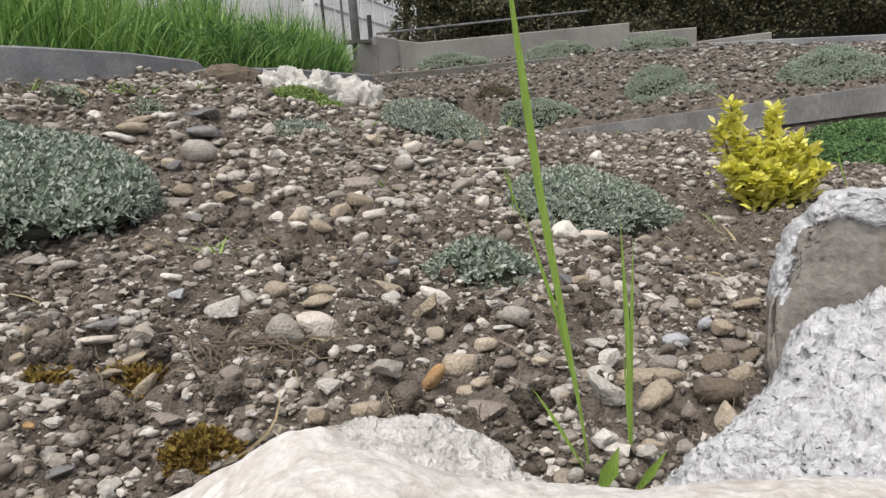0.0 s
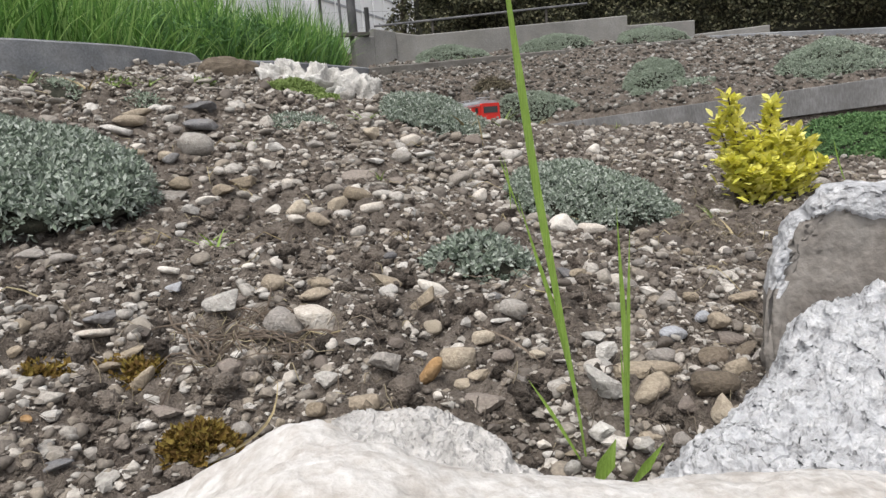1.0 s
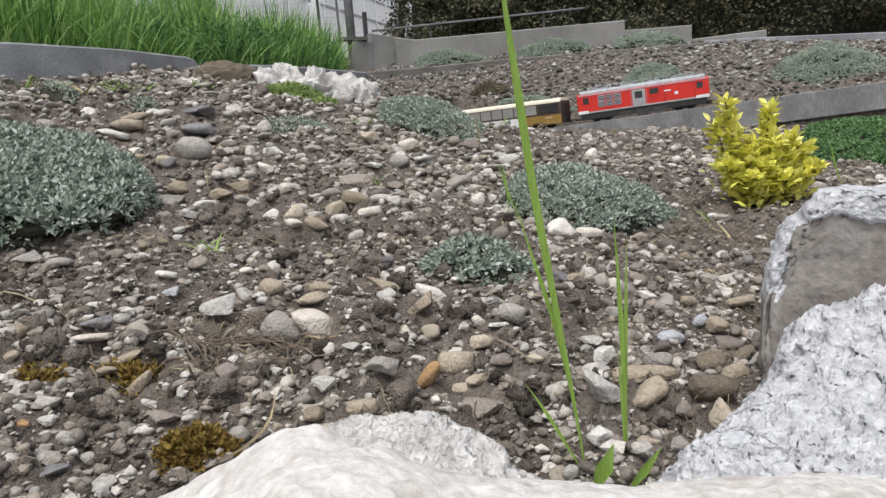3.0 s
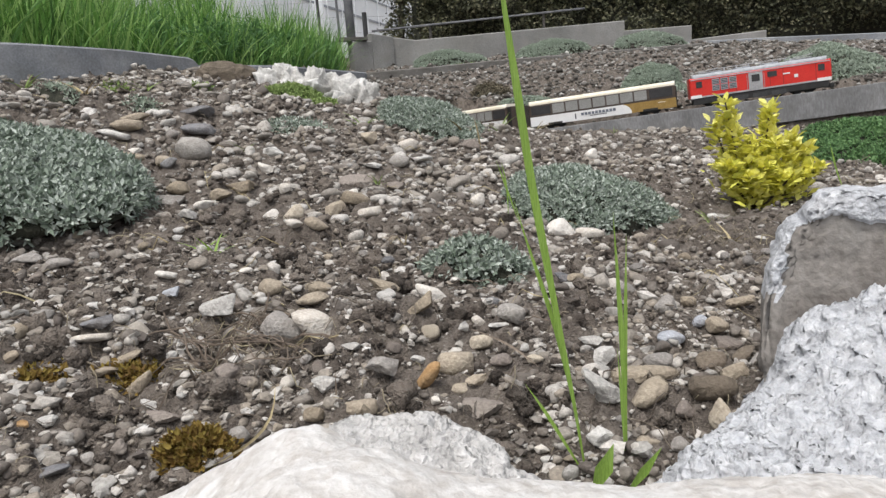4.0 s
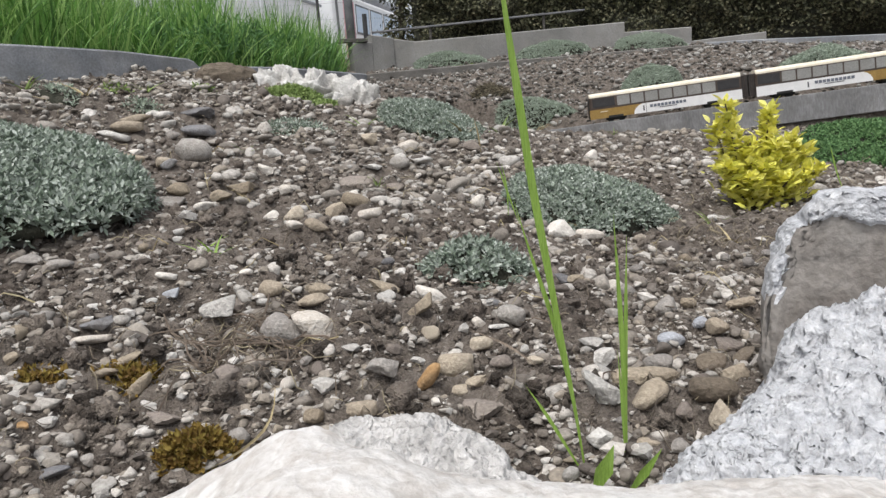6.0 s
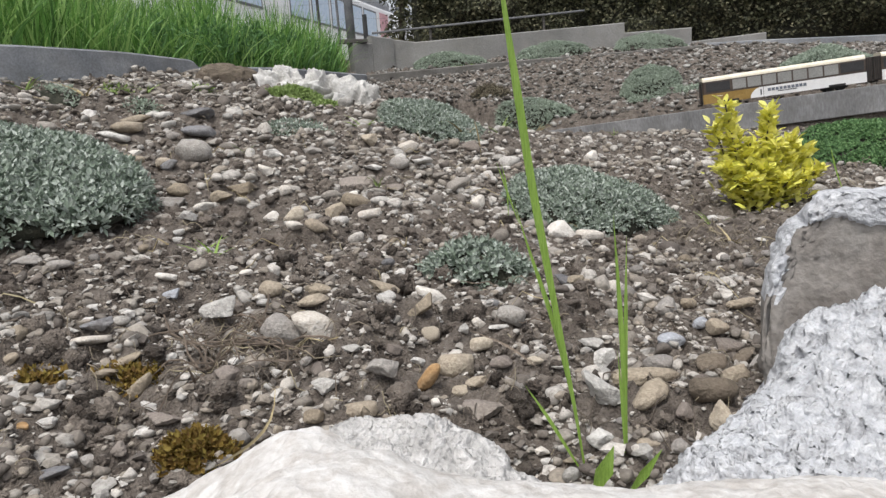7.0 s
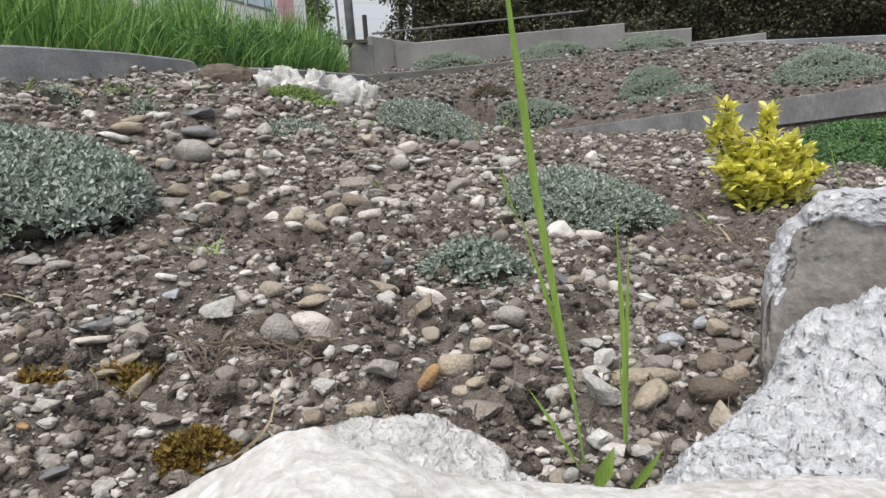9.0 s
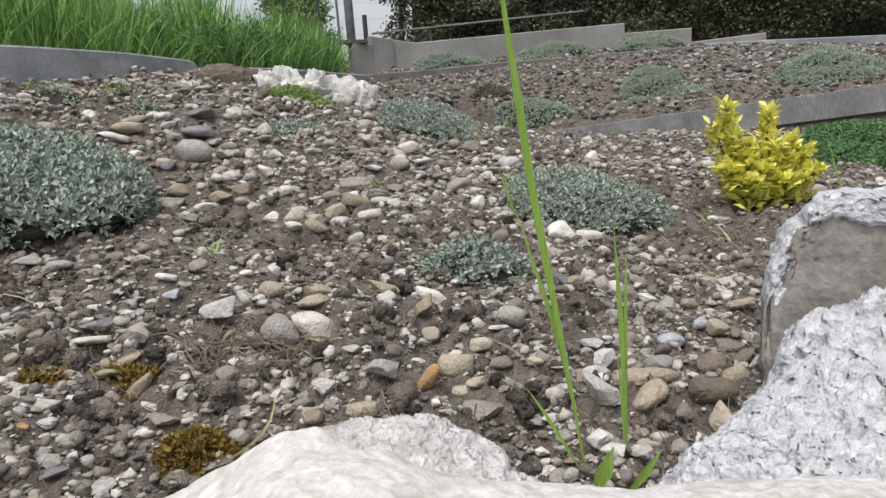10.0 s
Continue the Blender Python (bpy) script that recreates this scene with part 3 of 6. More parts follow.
def carriage_pose(s, length, lift):
    """A vehicle whose tail is at s, standing on its two bogies."""
    p, q = track_point(s + 0.11)[0], track_point(s + length - 0.11)[0]
    d = (q - p) / np.linalg.norm(q - p)
    o = p - d * 0.11
    return Matrix.Translation((o[0], o[1], o[2] + lift)) @ Euler((0, -math.asin(d[2]), math.atan2(d[1], d[0]))).to_matrix().to_4x4()


def build_track():
    beam = thing("track_beam", track_pose(CURVE_S), "long grey concrete beam carrying a model railway track", "concrete beam", kind="structure")
    for a, b in ((0.0, 1.8995), (1.90, 3.5)):
        part("beam_section", add_box(box(a, b, -0.062, 0.075, -0.106, 0.0, 0.004), a, b, -0.078, -0.060, -0.104, 0.013, 0.003), KERB_BEAM, beam)
    track = thing("model_track", pose(0, 0, 0), "narrow model railway track with brass rails and dark sleepers", "track", kind="structure")
    sleeper = part("sleeper", box(-0.009, 0.009, -0.042, 0.042, 0, 0.006), BLACK, track)
    for k in range(100):
        o = sleeper
        if k:
            o = sleeper.copy()
            scene.collection.objects.link(o)
        o.matrix_basis = track_pose(-1.0 + 0.046 * k, -0.0045)
    lengths = np.r_[np.arange(-1.0, CURVE_S, 0.04), CURVE_S, 3.58]
    section = ((-0.003, 0.006), (-0.003, 0.008), (-0.0012, 0.0085), (-0.0012, 0.0118), (-0.0019, 0.0122), (-0.0019, 0.0145), (0.0019, 0.0145), (0.0019, 0.0122), (0.0012, 0.0118),
               (0.0012, 0.0085), (0.003, 0.008), (0.003, 0.006))
    for y in (-0.0225, 0.0225):
        bm = bmesh.new()
        rings = [[bm.verts.new(track_pose(float(u), -0.0045) @ Vector((0, y + c, h))) for c, h in section] for u in lengths]
        for g, h in zip(rings, rings[1:]):
            for j in range(12):
                bm.faces.new((g[j], h[j], h[(j + 1) % 12], g[(j + 1) % 12]))
        part("rail", bm, RAIL, track)


build_track()
RAIL_TOP = 0.0100


# ---- hedge, fence, trees, railway behind ----
def build_hedge():
    hedge = thing("hedge", pose(0, 0, 0), "tall dark dense clipped hedge behind the concrete slabs", "hedge")
    n = 46000
    x = np.where(rng.uniform(0, 1, n) < 0.14, rng.uniform(-0.5, 0.0, n), rng.uniform(-0.1, 5.2, n))
    z = 0.5 + rng.uniform(0, 1, n) ** 0.8 * 1.25
    bulge = 0.16 * fbm(np.c_[x * 2.2, z * 2.2, np.zeros(n)], 3, 5)
    front = 6.25 - bulge + rng.exponential(0.05, n) + rng.uniform(0, 0.6, n) * (x < -0.05)
    keep = x > -0.40 + 0.14 * fbm(np.c_[z * 7, z * 0, z * 0], 2, 9)
    p = np.c_[x, front, z][keep]
    k = len(p)
    ax = rng.normal(size=(k, 3)) + np.array([0, -0.6, -0.2])
    nm = rng.normal(size=(k, 3)) + np.array([0, -0.5, 1.0])
    v, f = leaf_arrays(p, ax, nm, rng.uniform(0.024, 0.046, k), rng.uniform(0.016, 0.03, k))
    part_np("foliage", v, f, HEDGE_LEAF, hedge, "dark brownish green leaves", False)
    # Added near-black sheet behind the leaves: painted shade for the hedge's gaps.
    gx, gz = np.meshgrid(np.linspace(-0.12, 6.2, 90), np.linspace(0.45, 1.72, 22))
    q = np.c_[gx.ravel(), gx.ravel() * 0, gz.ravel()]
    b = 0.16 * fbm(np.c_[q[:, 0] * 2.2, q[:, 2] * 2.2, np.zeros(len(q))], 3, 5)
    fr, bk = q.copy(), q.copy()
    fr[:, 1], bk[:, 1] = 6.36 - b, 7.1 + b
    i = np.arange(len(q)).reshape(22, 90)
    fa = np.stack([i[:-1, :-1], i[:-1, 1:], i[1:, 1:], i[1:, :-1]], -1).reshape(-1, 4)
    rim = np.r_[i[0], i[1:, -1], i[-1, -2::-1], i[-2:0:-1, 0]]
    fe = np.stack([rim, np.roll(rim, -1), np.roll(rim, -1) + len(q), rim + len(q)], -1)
    part_np("shade_core", np.r_[fr, bk], np.r_[fa, fa[:, ::-1] + len(q), fe[:, ::-1]], SHADE_CORE, hedge)
    for k in range(9):
        part("trunk", rod((-0.25 + 0.75 * k, 6.55, 0.4), (-0.2 + 0.75 * k, 6.6, 1.2), 0.03, 0.02), BARK, hedge)


build_hedge()

fence = thing("fence", pose(0, 0, 0), "wire fence with one thick grey post and thin dark posts", "fence")
part("post", rod((-0.591, 5.9, 0.4), (-0.60, 5.9, 1.5), 0.034, 0.034, 12), POST_GREY, fence, "thick grey metal post", True)
part("post", rod((-0.83, 5.95, 0.4), (-0.845, 5.95, 1.45), 0.012, 0.011), POST_DARK, fence, "thin dark post")
part("post", rod((-0.70, 6.1, 0.4), (-0.715, 6.1, 1.45), 0.010, 0.010), POST_GREY, fence, "thin grey post")
part("post", rod((-0.455, 5.6, 0.4), (-0.455, 5.6, 0.80), 0.017, 0.017), POST_DARK, fence, "short dark post")
for z in (0.70, 0.82, 0.94):
    part("wire", rod((-1.6, 5.97, z + 0.02), (-0.59, 5.9, z), 0.0007, sides=5), POST_GREY, fence)
    part("wire", rod((-0.59, 5.9, z), (-0.32, 5.95, z - 0.01), 0.0007, sides=5), POST_GREY, fence)
board = thing("board", pose(-0.51, 5.115, 0.575, 0, 0, 20), "dark weathered board lying on the slab wall's corner", "board")
part("plank", box(-0.10, 0.10, -0.035, 0.035, -0.024, 0.0, 0.003), BOARD, board)
lath = thing("lath", pose(0, 0, 0), "long thin weathered lath leaning along the hedge", "lath")
part("batten", rod((-0.44, 6.02, 0.715), (1.24, 6.02, 0.775), 0.009, 0.008, 6), POST_GREY, lath)
part("stake", rod((0.02, 6.05, 0.45), (0.02, 6.04, 0.725), 0.012, 0.01), BOARD, lath)
part("stake", rod((0.92, 6.05, 0.45), (0.92, 6.04, 0.755), 0.012, 0.01), BOARD, lath)


def build_tree(x, y, base, height, width, seed, label):
    s = np.random.default_rng(seed)
    tree = thing("tree", pose(x, y, base), label, "tree", "trees beyond the railway")
    part("trunk", rod((0, 0, -0.3), (0.1, 0, height * 0.55), 0.24, 0.12, 10), BARK, tree, smooth=True)
    pts = []
    for k in range(9):
        a, h = s.uniform(0, 6.28), s.uniform(0.3, 0.75) * height
        tip = np.array([np.cos(a) * width * 0.32, np.sin(a) * width * 0.32, h + 0.18 * height])
        part("limb", rod((0.05, 0, h * 0.7), tip, 0.08, 0.02, 6), BARK, tree)
        pts.append(tip)
    clump = np.array(pts)[s.integers(0, 9, 44)] + s.normal(size=(44, 3)) * np.array([width * 0.17, width * 0.17, height * 0.13])
    n = 7000
    p = clump[s.integers(0, 44, n)] + s.normal(size=(n, 3)) * width * 0.075
    p[:, 2] = np.clip(p[:, 2], 0.12 * height, None)
    v, f = leaf_arrays(p, s.normal(size=(n, 3)), s.normal(size=(n, 3)) + np.array([0, 0, 1.0]), s.uniform(0.14, 0.3, n), s.uniform(0.1, 0.2, n))
    part_np("crown", v, f, TREE_LEAF, tree, smooth=False)


build_tree(-7.75, 46, 0.5, 8.6, 4.0, 21, "light green leafy tree beyond the railway")
build_tree(-8.6, 50, 0.5, 5.6, 3.6, 22, "smaller leafy tree beyond the railway")
build_tree(-5.2, 54, 0.5, 3.4, 2.6, 23, "low leafy tree beyond the railway")

RAIL_DIR = Vector((-0.263, -0.965, 0)).normalized()
RAIL_YAW = math.atan2(RAIL_DIR.y, RAIL_DIR.x)
RAIL_LEVEL = 1.62


def rail_pose(u):
    return Matrix.Translation((-4.60 + RAIL_DIR.x * u, 29.6 + RAIL_DIR.y * u, RAIL_LEVEL)) @ pose(0, 0, 0, 0, 0, math.degrees(RAIL_YAW))


def embankment():
    # a flat-topped bank under the line, which is placed to fit the camera's view
    pts, v = np.linspace(-160, 190, 60), []
    for u in pts:
        m = rail_pose(u)
        for y, z in ((-6.5, -1.25), (-2.6, -0.25), (2.6, -0.25), (6.5, -1.25)):
            v.append((m @ Vector((0, y, z)))[:])
    f = [[k * 4 + j, k * 4 + j + 1, k * 4 + j + 5, k * 4 + j + 4] for k in range(len(pts) - 1) for j in range(3)]
    ob = new("embankment", mesh_np("embankment", np.array(v), np.array(f), GRAVEL, False))
    tagged(ob, "low ballasted railway embankment behind the garden", "embankment", kind="structure")
    for y in (-0.72, 0.72):
        bm = box(-160, 190, y - 0.035, y + 0.035, -0.17, 0.0)
        r = part("rail", bm, RAIL, ob)
        r.matrix_basis = rail_pose(0)


embankment()


def rail_coach(doors):
    """A white passenger coach: x along the train, rails at z = 0."""
    c = thing("rail_coach", pose(0, 0, 0), "white railway coach with large bluish windows and pale red doors", "railway coach", "railway vehicles")
    L = 26.0
    bm = box(0.3, L - 0.3, -1.42, 1.42, 0.75, 3.45, 0.12)
    part("body", bm, COACH_WHITE, c)
    part("roof", box(0.35, L - 0.35, -1.3, 1.3, 3.40, 3.95, 0.22), COACH_GREY, c)
    for side in (-1, 1):
        y = side * 1.43
        part("window_band", box(0.9, L - 0.9, min(y, y + side * 0.012), max(y, y + side * 0.012), 2.04, 3.16), COACH_WHITE, c)
        first = None
        for k in range(12):
            x = 3.0 + 1.72 * k
            if k in (5,):
                continue
            part("window_frame", box(x - 0.07, x + 1.49, min(y, y + side * 0.022), max(y, y + side * 0.022), 2.03, 3.17), COACH_FRAME, c)
            if first is None:
                first = part("pane", box(0, 1.42, min(y, y + side * 0.03), max(y, y + side * 0.03), 2.10, 3.10, 0.01), COACH_PANE, c)
                first.location.x = x
            else:
                o = first.copy()
                scene.collection.objects.link(o)
                o.location.x = x
        for x in doors:
            part("door", box(x, x + 1.1, min(y, y + side * 0.035), max(y, y + side * 0.035), 1.0, 3.2, 0.01), COACH_RED, c, "pale red door")
    for x in (3.8, L - 3.8):
        b = part("bogie", box(x - 1.6, x + 1.6, -1.1, 1.1, 0.35, 0.8, 0.05), BLACK, c)
        for dx in (-1.2, 1.2):
            for y in (-0.75, 0.75):
                part("wheel", rod((x + dx, y - 0.06, 0.46), (x + dx, y + 0.06, 0.46), 0.46, sides=20), BLACK, b)
    return c


def rail_van():
    """A pale closed wagon with ribbed sides."""
    c = thing("rail_wagon", pose(0, 0, 0), "pale white closed railway wagon with ribbed sides", "railway wagon", "railway vehicles")
    L = 18.0
    part("body", box(0.25, L - 0.25, -1.4, 1.4, 0.8, 4.3, 0.15), COACH_WHITE, c)
    part("roof", box(0.3, L - 0.3, -1.25, 1.25, 4.28, 4.55, 0.12), COACH_GREY, c)
    for side in (-1, 1):
        y = side * 1.41
        for k in range(13):
            x = 0.6 + 1.4 * k
            part("rib", box(x, x + 0.07, min(y, y + side * 0.05), max(y, y + side * 0.05), 1.0, 4.1), COACH_WHITE, c)
        part("rail_strip", box(0.3, L - 0.3, min(y, y + side * 0.04), max(y, y + side * 0.04), 2.62, 2.70), COACH_GREY, c)
        part("rail_strip", box(0.3, L - 0.3, min(y, y + side * 0.04), max(y, y + side * 0.04), 3.5, 3.56), COACH_GREY, c)
        part("lock_box", box(8.6, 9.3, min(y, y + side * 0.12), max(y, y + side * 0.12), 2.2, 3.0, 0.02), COACH_GREY, c)
    for x in (2.6, L - 2.6):
        b = part("bogie", box(x - 1.3, x + 1.3, -1.1, 1.1, 0.35, 0.85, 0.05), BLACK, c)
        for dx in (-0.9, 0.9):
            for y in (-0.75, 0.75):
                part("wheel", rod((x + dx, y - 0.06, 0.46), (x + dx, y + 0.06, 0.46), 0.46, sides=20), BLACK, b)
    return c


REAL_TRAIN = []
REAL_TRAIN += [(rail_coach((1.4, 11.7)), 0.0), (rail_coach((1.4, 23.6)), 26.3)]
van = rail_van()
REAL_TRAIN += [(van, 52.8)] + [(copy_thing(van, rail_pose(0)), 52.8 + 18.3 * k) for k in range(1, 7)]


# ---- model train ----
def model_bogie(parent, x, wheels=2):
    b = part("bogie", box(x - 0.048, x + 0.048, -0.036, 0.036, 0.010, 0.030, 0.003), BLACK, parent)
    for k in range(wheels):
        dx = (k - (wheels - 1) / 2) * 0.052
        for y in (-0.026, 0.026):
            part("wheel", rod((x + dx, y - 0.004, 0.0155), (x + dx, y + 0.004, 0.0155), 0.0155, sides=18), BLACK, b)
    return b


def side_box(name, x0, x1, z0, z1, depth, half, material, parent, label="", bevel=0.0):
    """The same flat piece on both long sides of a vehicle."""
    for s in (-1, 1):
        a, b = s * half, s * (half + depth)
        part(name, box(x0, x1, min(a, b), max(a, b), z0, z1, bevel), material, parent, label)


def hull(L, W, z0, z1, r, seg=5, taper=0.0):
    """A vehicle body with a rounded cross-section at the top."""
    prof = [(-W, z0), (-W, z1 - r)]
    prof += [(-W + r - r * math.cos(a), z1 - r + r * math.sin(a)) for a in np.linspace(0, math.pi / 2, seg + 1)[1:]]
    prof += [(-y, z) for y, z in prof[::-1]]
    bm = bmesh.new()
    rings = []
    for x in (0, 0.006, L - 0.006, L):
        k = 0.94 if x in (0, L) else 1.0
        rings.append([bm.verts.new((x, y * k, z)) for y, z in prof])
    for a, b in zip(rings, rings[1:]):
        for j in range(len(prof)):
            bm.faces.new((a[j], b[j], b[(j + 1) % len(prof)], a[(j + 1) % len(prof)]))
    bm.faces.new(rings[0])
    bm.faces.new(rings[-1][::-1])
    bmesh.ops.recalc_face_normals(bm, faces=bm.faces)
    return bm


def model_loco():
    L, H = 0.60, 0.056
    c = thing("model_locomotive", pose(0, 0, 0), "red model electric locomotive with silver roof and grey doors", "model train")
    part("body", hull(L, H, 0.046, 0.138, 0.010), RED, c, "glossy red body")
    part("roof", hull(L - 0.03, H - 0.003, 0.132, 0.153, 0.016), SILVER, c, "silver grey roof").location.x = 0.015
    part("underframe", box(0.012, L - 0.012, -0.0545, 0.0545, 0.016, 0.0455, 0.003), BLACK, c, "black underframe")
    for x in (0.20, 0.345, 0.40, 0.535):
        side_box("panel_seam", x, x + 0.0014, 0.056, 0.128, 0.0008, H, BLACK, c)
    for x in (0.22, 0.30, 0.38):
        side_box("equipment_box", x - 0.03, x + 0.03, 0.014, 0.034, 0.001, 0.0545, POST_DARK, c, "", 0.0)
    side_box("hand_rail", 0.248, 0.2495, 0.05, 0.12, 0.003, H, GREY_PAINT, c)
    side_box("hand_rail", 0.3205, 0.322, 0.05, 0.12, 0.003, H, GREY_PAINT, c)
    side_box("skirt_stripe", 0.004, L - 0.004, 0.0462, 0.0535, 0.0012, H, GREY_PAINT, c, "light grey stripe")
    side_box("roof_edge", 0.006, L - 0.006, 0.128, 0.132, 0.0015, H, SILVER, c)
    side_box("door", 0.255, 0.315, 0.0464, 0.126, 0.0016, H, GREY_PAINT, c, "grey centre door")
    side_box("door_window", 0.268, 0.302, 0.086, 0.116, 0.0024, H, DARK_PANE, c)
    side_box("cab_window", L - 0.055, L - 0.028, 0.092, 0.120, 0.0018, H, DARK_PANE, c)
    side_box("cab_window", 0.028, 0.055, 0.092, 0.120, 0.0018, H, DARK_PANE, c)
    side_box("window", 0.335, 0.375, 0.096, 0.120, 0.0018, H, DARK_PANE, c)
    side_box("buffer_panel", L - 0.060, L - 0.002, 0.046, 0.060, 0.002, H, WHITE, c, "white corner panel")
    side_box("buffer_panel", 0.002, 0.050, 0.046, 0.060, 0.002, H, WHITE, c, "white corner panel")
    for k in range(3):
        for z in (0.070, 0.098):
            side_box("vent", 0.098 + 0.037 * k, 0.130 + 0.037 * k, z, z + 0.025, 0.0018, H, SILVER, c, "silver louvre")
            for j in range(3):
                side_box("slat", 0.100 + 0.037 * k, 0.128 + 0.037 * k, z + 0.004 + 0.007 * j, z + 0.007 + 0.007 * j, 0.0026, H, POST_DARK, c)
    side_box("emblem", 0.446, 0.462, 0.078, 0.092, 0.0016, H, WHITE, c, "small white shape")
    side_box("number_bar", 0.40, 0.43, 0.098, 0.104, 0.0016, H, WHITE, c)
    part("windscreen", box(L, L + 0.0015, -0.040, 0.040, 0.090, 0.122), DARK_PANE, c)
    for y in (-0.036, 0.036):
        part("headlight", rod((L - 0.002, y, 0.064), (L + 0.004, y, 0.064), 0.007, sides=14), PANE, c, "round headlight")
    part("plough", box(L - 0.01, L + 0.012, -0.045, 0.045, 0.012, 0.032, 0.004), BLACK, c)
    part("coupler", box(-0.02, 0.02, -0.008, 0.008, 0.018, 0.026), BLACK, c)
    for x in (0.12, 0.24, 0.36, 0.47):
        part("roof_box", box(x - 0.035, x + 0.03, -0.028, 0.028, 0.150, 0.160, 0.002), SILVER, c)
    for k in range(6):
        part("insulator", rod((0.16 + 0.052 * k, -0.02, 0.152), (0.16 + 0.052 * k, -0.02, 0.168), 0.004, 0.003), GREY_PAINT, c)
    part("roof_bar", rod((0.14, -0.02, 0.168), (0.44, -0.02, 0.168), 0.0016), GREY_PAINT, c)
    for x in (0.09, 0.49):
        p = part("pantograph", box(x - 0.04, x + 0.04, -0.03, 0.03, 0.156, 0.160, 0.001), GREY_PAINT, c, "folded pantograph")
        part("arm", rod((x - 0.04, -0.018, 0.163), (x + 0.04, -0.018, 0.170), 0.0017), GREY_PAINT, p)
        part("arm", rod((x - 0.04, 0.018, 0.163), (x + 0.04, 0.018, 0.170), 0.0017), GREY_PAINT, p)
        part("bow", rod((x + 0.04, -0.04, 0.171), (x + 0.04, 0.04, 0.171), 0.002), GREY_PAINT, p)
    model_bogie(c, 0.11)
    model_bogie(c, L - 0.11)
    return c


def model_coach(flip):
    """A coach whose gold end lies ahead, or behind when flip is set."""
    L, H = 0.684, 0.054
    c = thing("model_coach", pose(0, 0, 0), "gold and white model panorama coach with cream roof", "model train", "model coaches")

    def X(a, b):
        return (L - b, L - a) if flip else (a, b)
    part("body", hull(L, H, 0.022, 0.128, 0.006), BROWN_BAND, c, "dark brown window band")
    part("roof", hull(L - 0.004, H + 0.001, 0.122, 0.142, 0.017, 6), CREAM_ROOF, c, "cream roof").location.x = 0.002
    a, b = X(0.0, 0.425)
    side_box("white_panel", a + 0.002, b, 0.022, 0.066, 0.0015, H, WHITE, c, "white lower panel")
    a, b = X(0.425, L)
    side_box("gold_panel", a, b - 0.002 if not flip else b, 0.022, 0.066, 0.0012, H, GOLD, c, "gold brown lower panel")
    # the white panel's rounded end, in steps of a curve
    for s in (-1, 1):
        bm = bmesh.new()
        pts = [(0.425, 0.022), (0.480, 0.022), (0.479, 0.034), (0.471, 0.048), (0.457, 0.060), (0.440, 0.066), (0.425, 0.066)]
        q = [bm.verts.new(((L - x if flip else x), s * (H + 0.0021), z)) for x, z in pts]
        g = bm.faces.new(q)
        r = bmesh.ops.extrude_face_region(bm, geom=[g])
        for vtx in r["geom"]:
            if isinstance(vtx, bmesh.types.BMVert):
                vtx.co.y -= s * 0.0016
        bmesh.ops.recalc_face_normals(bm, faces=bm.faces)
        part("white_panel", bm, WHITE, c, "white rounded panel end")
    for k in range(7):
        a, b = X(0.112 + 0.064 * k, 0.169 + 0.064 * k)
        side_box("window", a, b, 0.074, 0.118, 0.0014, H, PANE, c, "grey tinted window", 0.0)
    a, b = X(0.565, 0.668)
    side_box("window", a, b, 0.076, 0.116, 0.0014, H, DARK_PANE, c, "dark end window")
    a, b = X(0.010, 0.103)
    side_box("window", a, b, 0.076, 0.116, 0.0014, H, DARK_PANE, c, "dark end window")
    # unreadable lettering and emblem, as bars
    for k in range(10):
        a, b = X(0.245 + 0.0165 * k, 0.258 + 0.0165 * k)
        side_box("letter_bar", a, b, 0.0435, 0.0565, 0.0026, H, PRINT_BLUE, c)
    a, b = X(0.285, 0.365)
    side_box("letter_bar", a, b, 0.037, 0.040, 0.0026, H, INK, c)
    a, b = X(0.432, 0.438) if flip else X(0.215, 0.221)
    side_box("emblem", a, b, 0.032, 0.056, 0.0026, H, INK, c)
    a, b = X(0.60, 0.635)
    side_box("letter_bar", a, b, 0.052, 0.055, 0.0026, H, CREAM_ROOF, c)
    part("gangway", box(L - 0.006, L + 0.006, -0.030, 0.030, 0.024, 0.118, 0.003) if not flip else box(-0.006, 0.006, -0.030, 0.030, 0.024, 0.118, 0.003), BLACK, c, "black gangway end")
    a, b = X(-0.0285, 0.004)
    part("bellows", box(a, b, -0.044, 0.044, 0.026, 0.128, 0.003), BROWN_BAND, c, "dark brown bellows between the coaches")
    for k in range(4):
        a, b = X(-0.027 + 0.007 * k, -0.024 + 0.007 * k)
        part("fold", box(a, b, -0.047, 0.047, 0.028, 0.126), BLACK, c)
    if flip:
        part("end_door", box(-0.009, -0.005, -0.018, 0.018, 0.030, 0.108), BROWN_BAND, c)
    for x in (0.12, L - 0.12):
        model_bogie(c, x)
        # Flat black bars on the closed sides stand in for shaded wheel openings.
        side_box("cutout_shade_bar", x - 0.034, x + 0.034, 0.0215, 0.031, 0.003, H, BLACK, c, "flat black bar painted for the shaded wheel opening", 0.0)
    part("coupler", box(-0.022, 0.0, -0.007, 0.007, 0.016, 0.023), BLACK, c)
    return c


loco = model_loco()
coach_ahead = model_coach(False)
coach_behind = model_coach(True)
MODEL_TRAIN = [(loco, -0.600, 0.600), (coach_ahead, -1.346, 0.684), (coach_behind, -2.089, 0.684)]


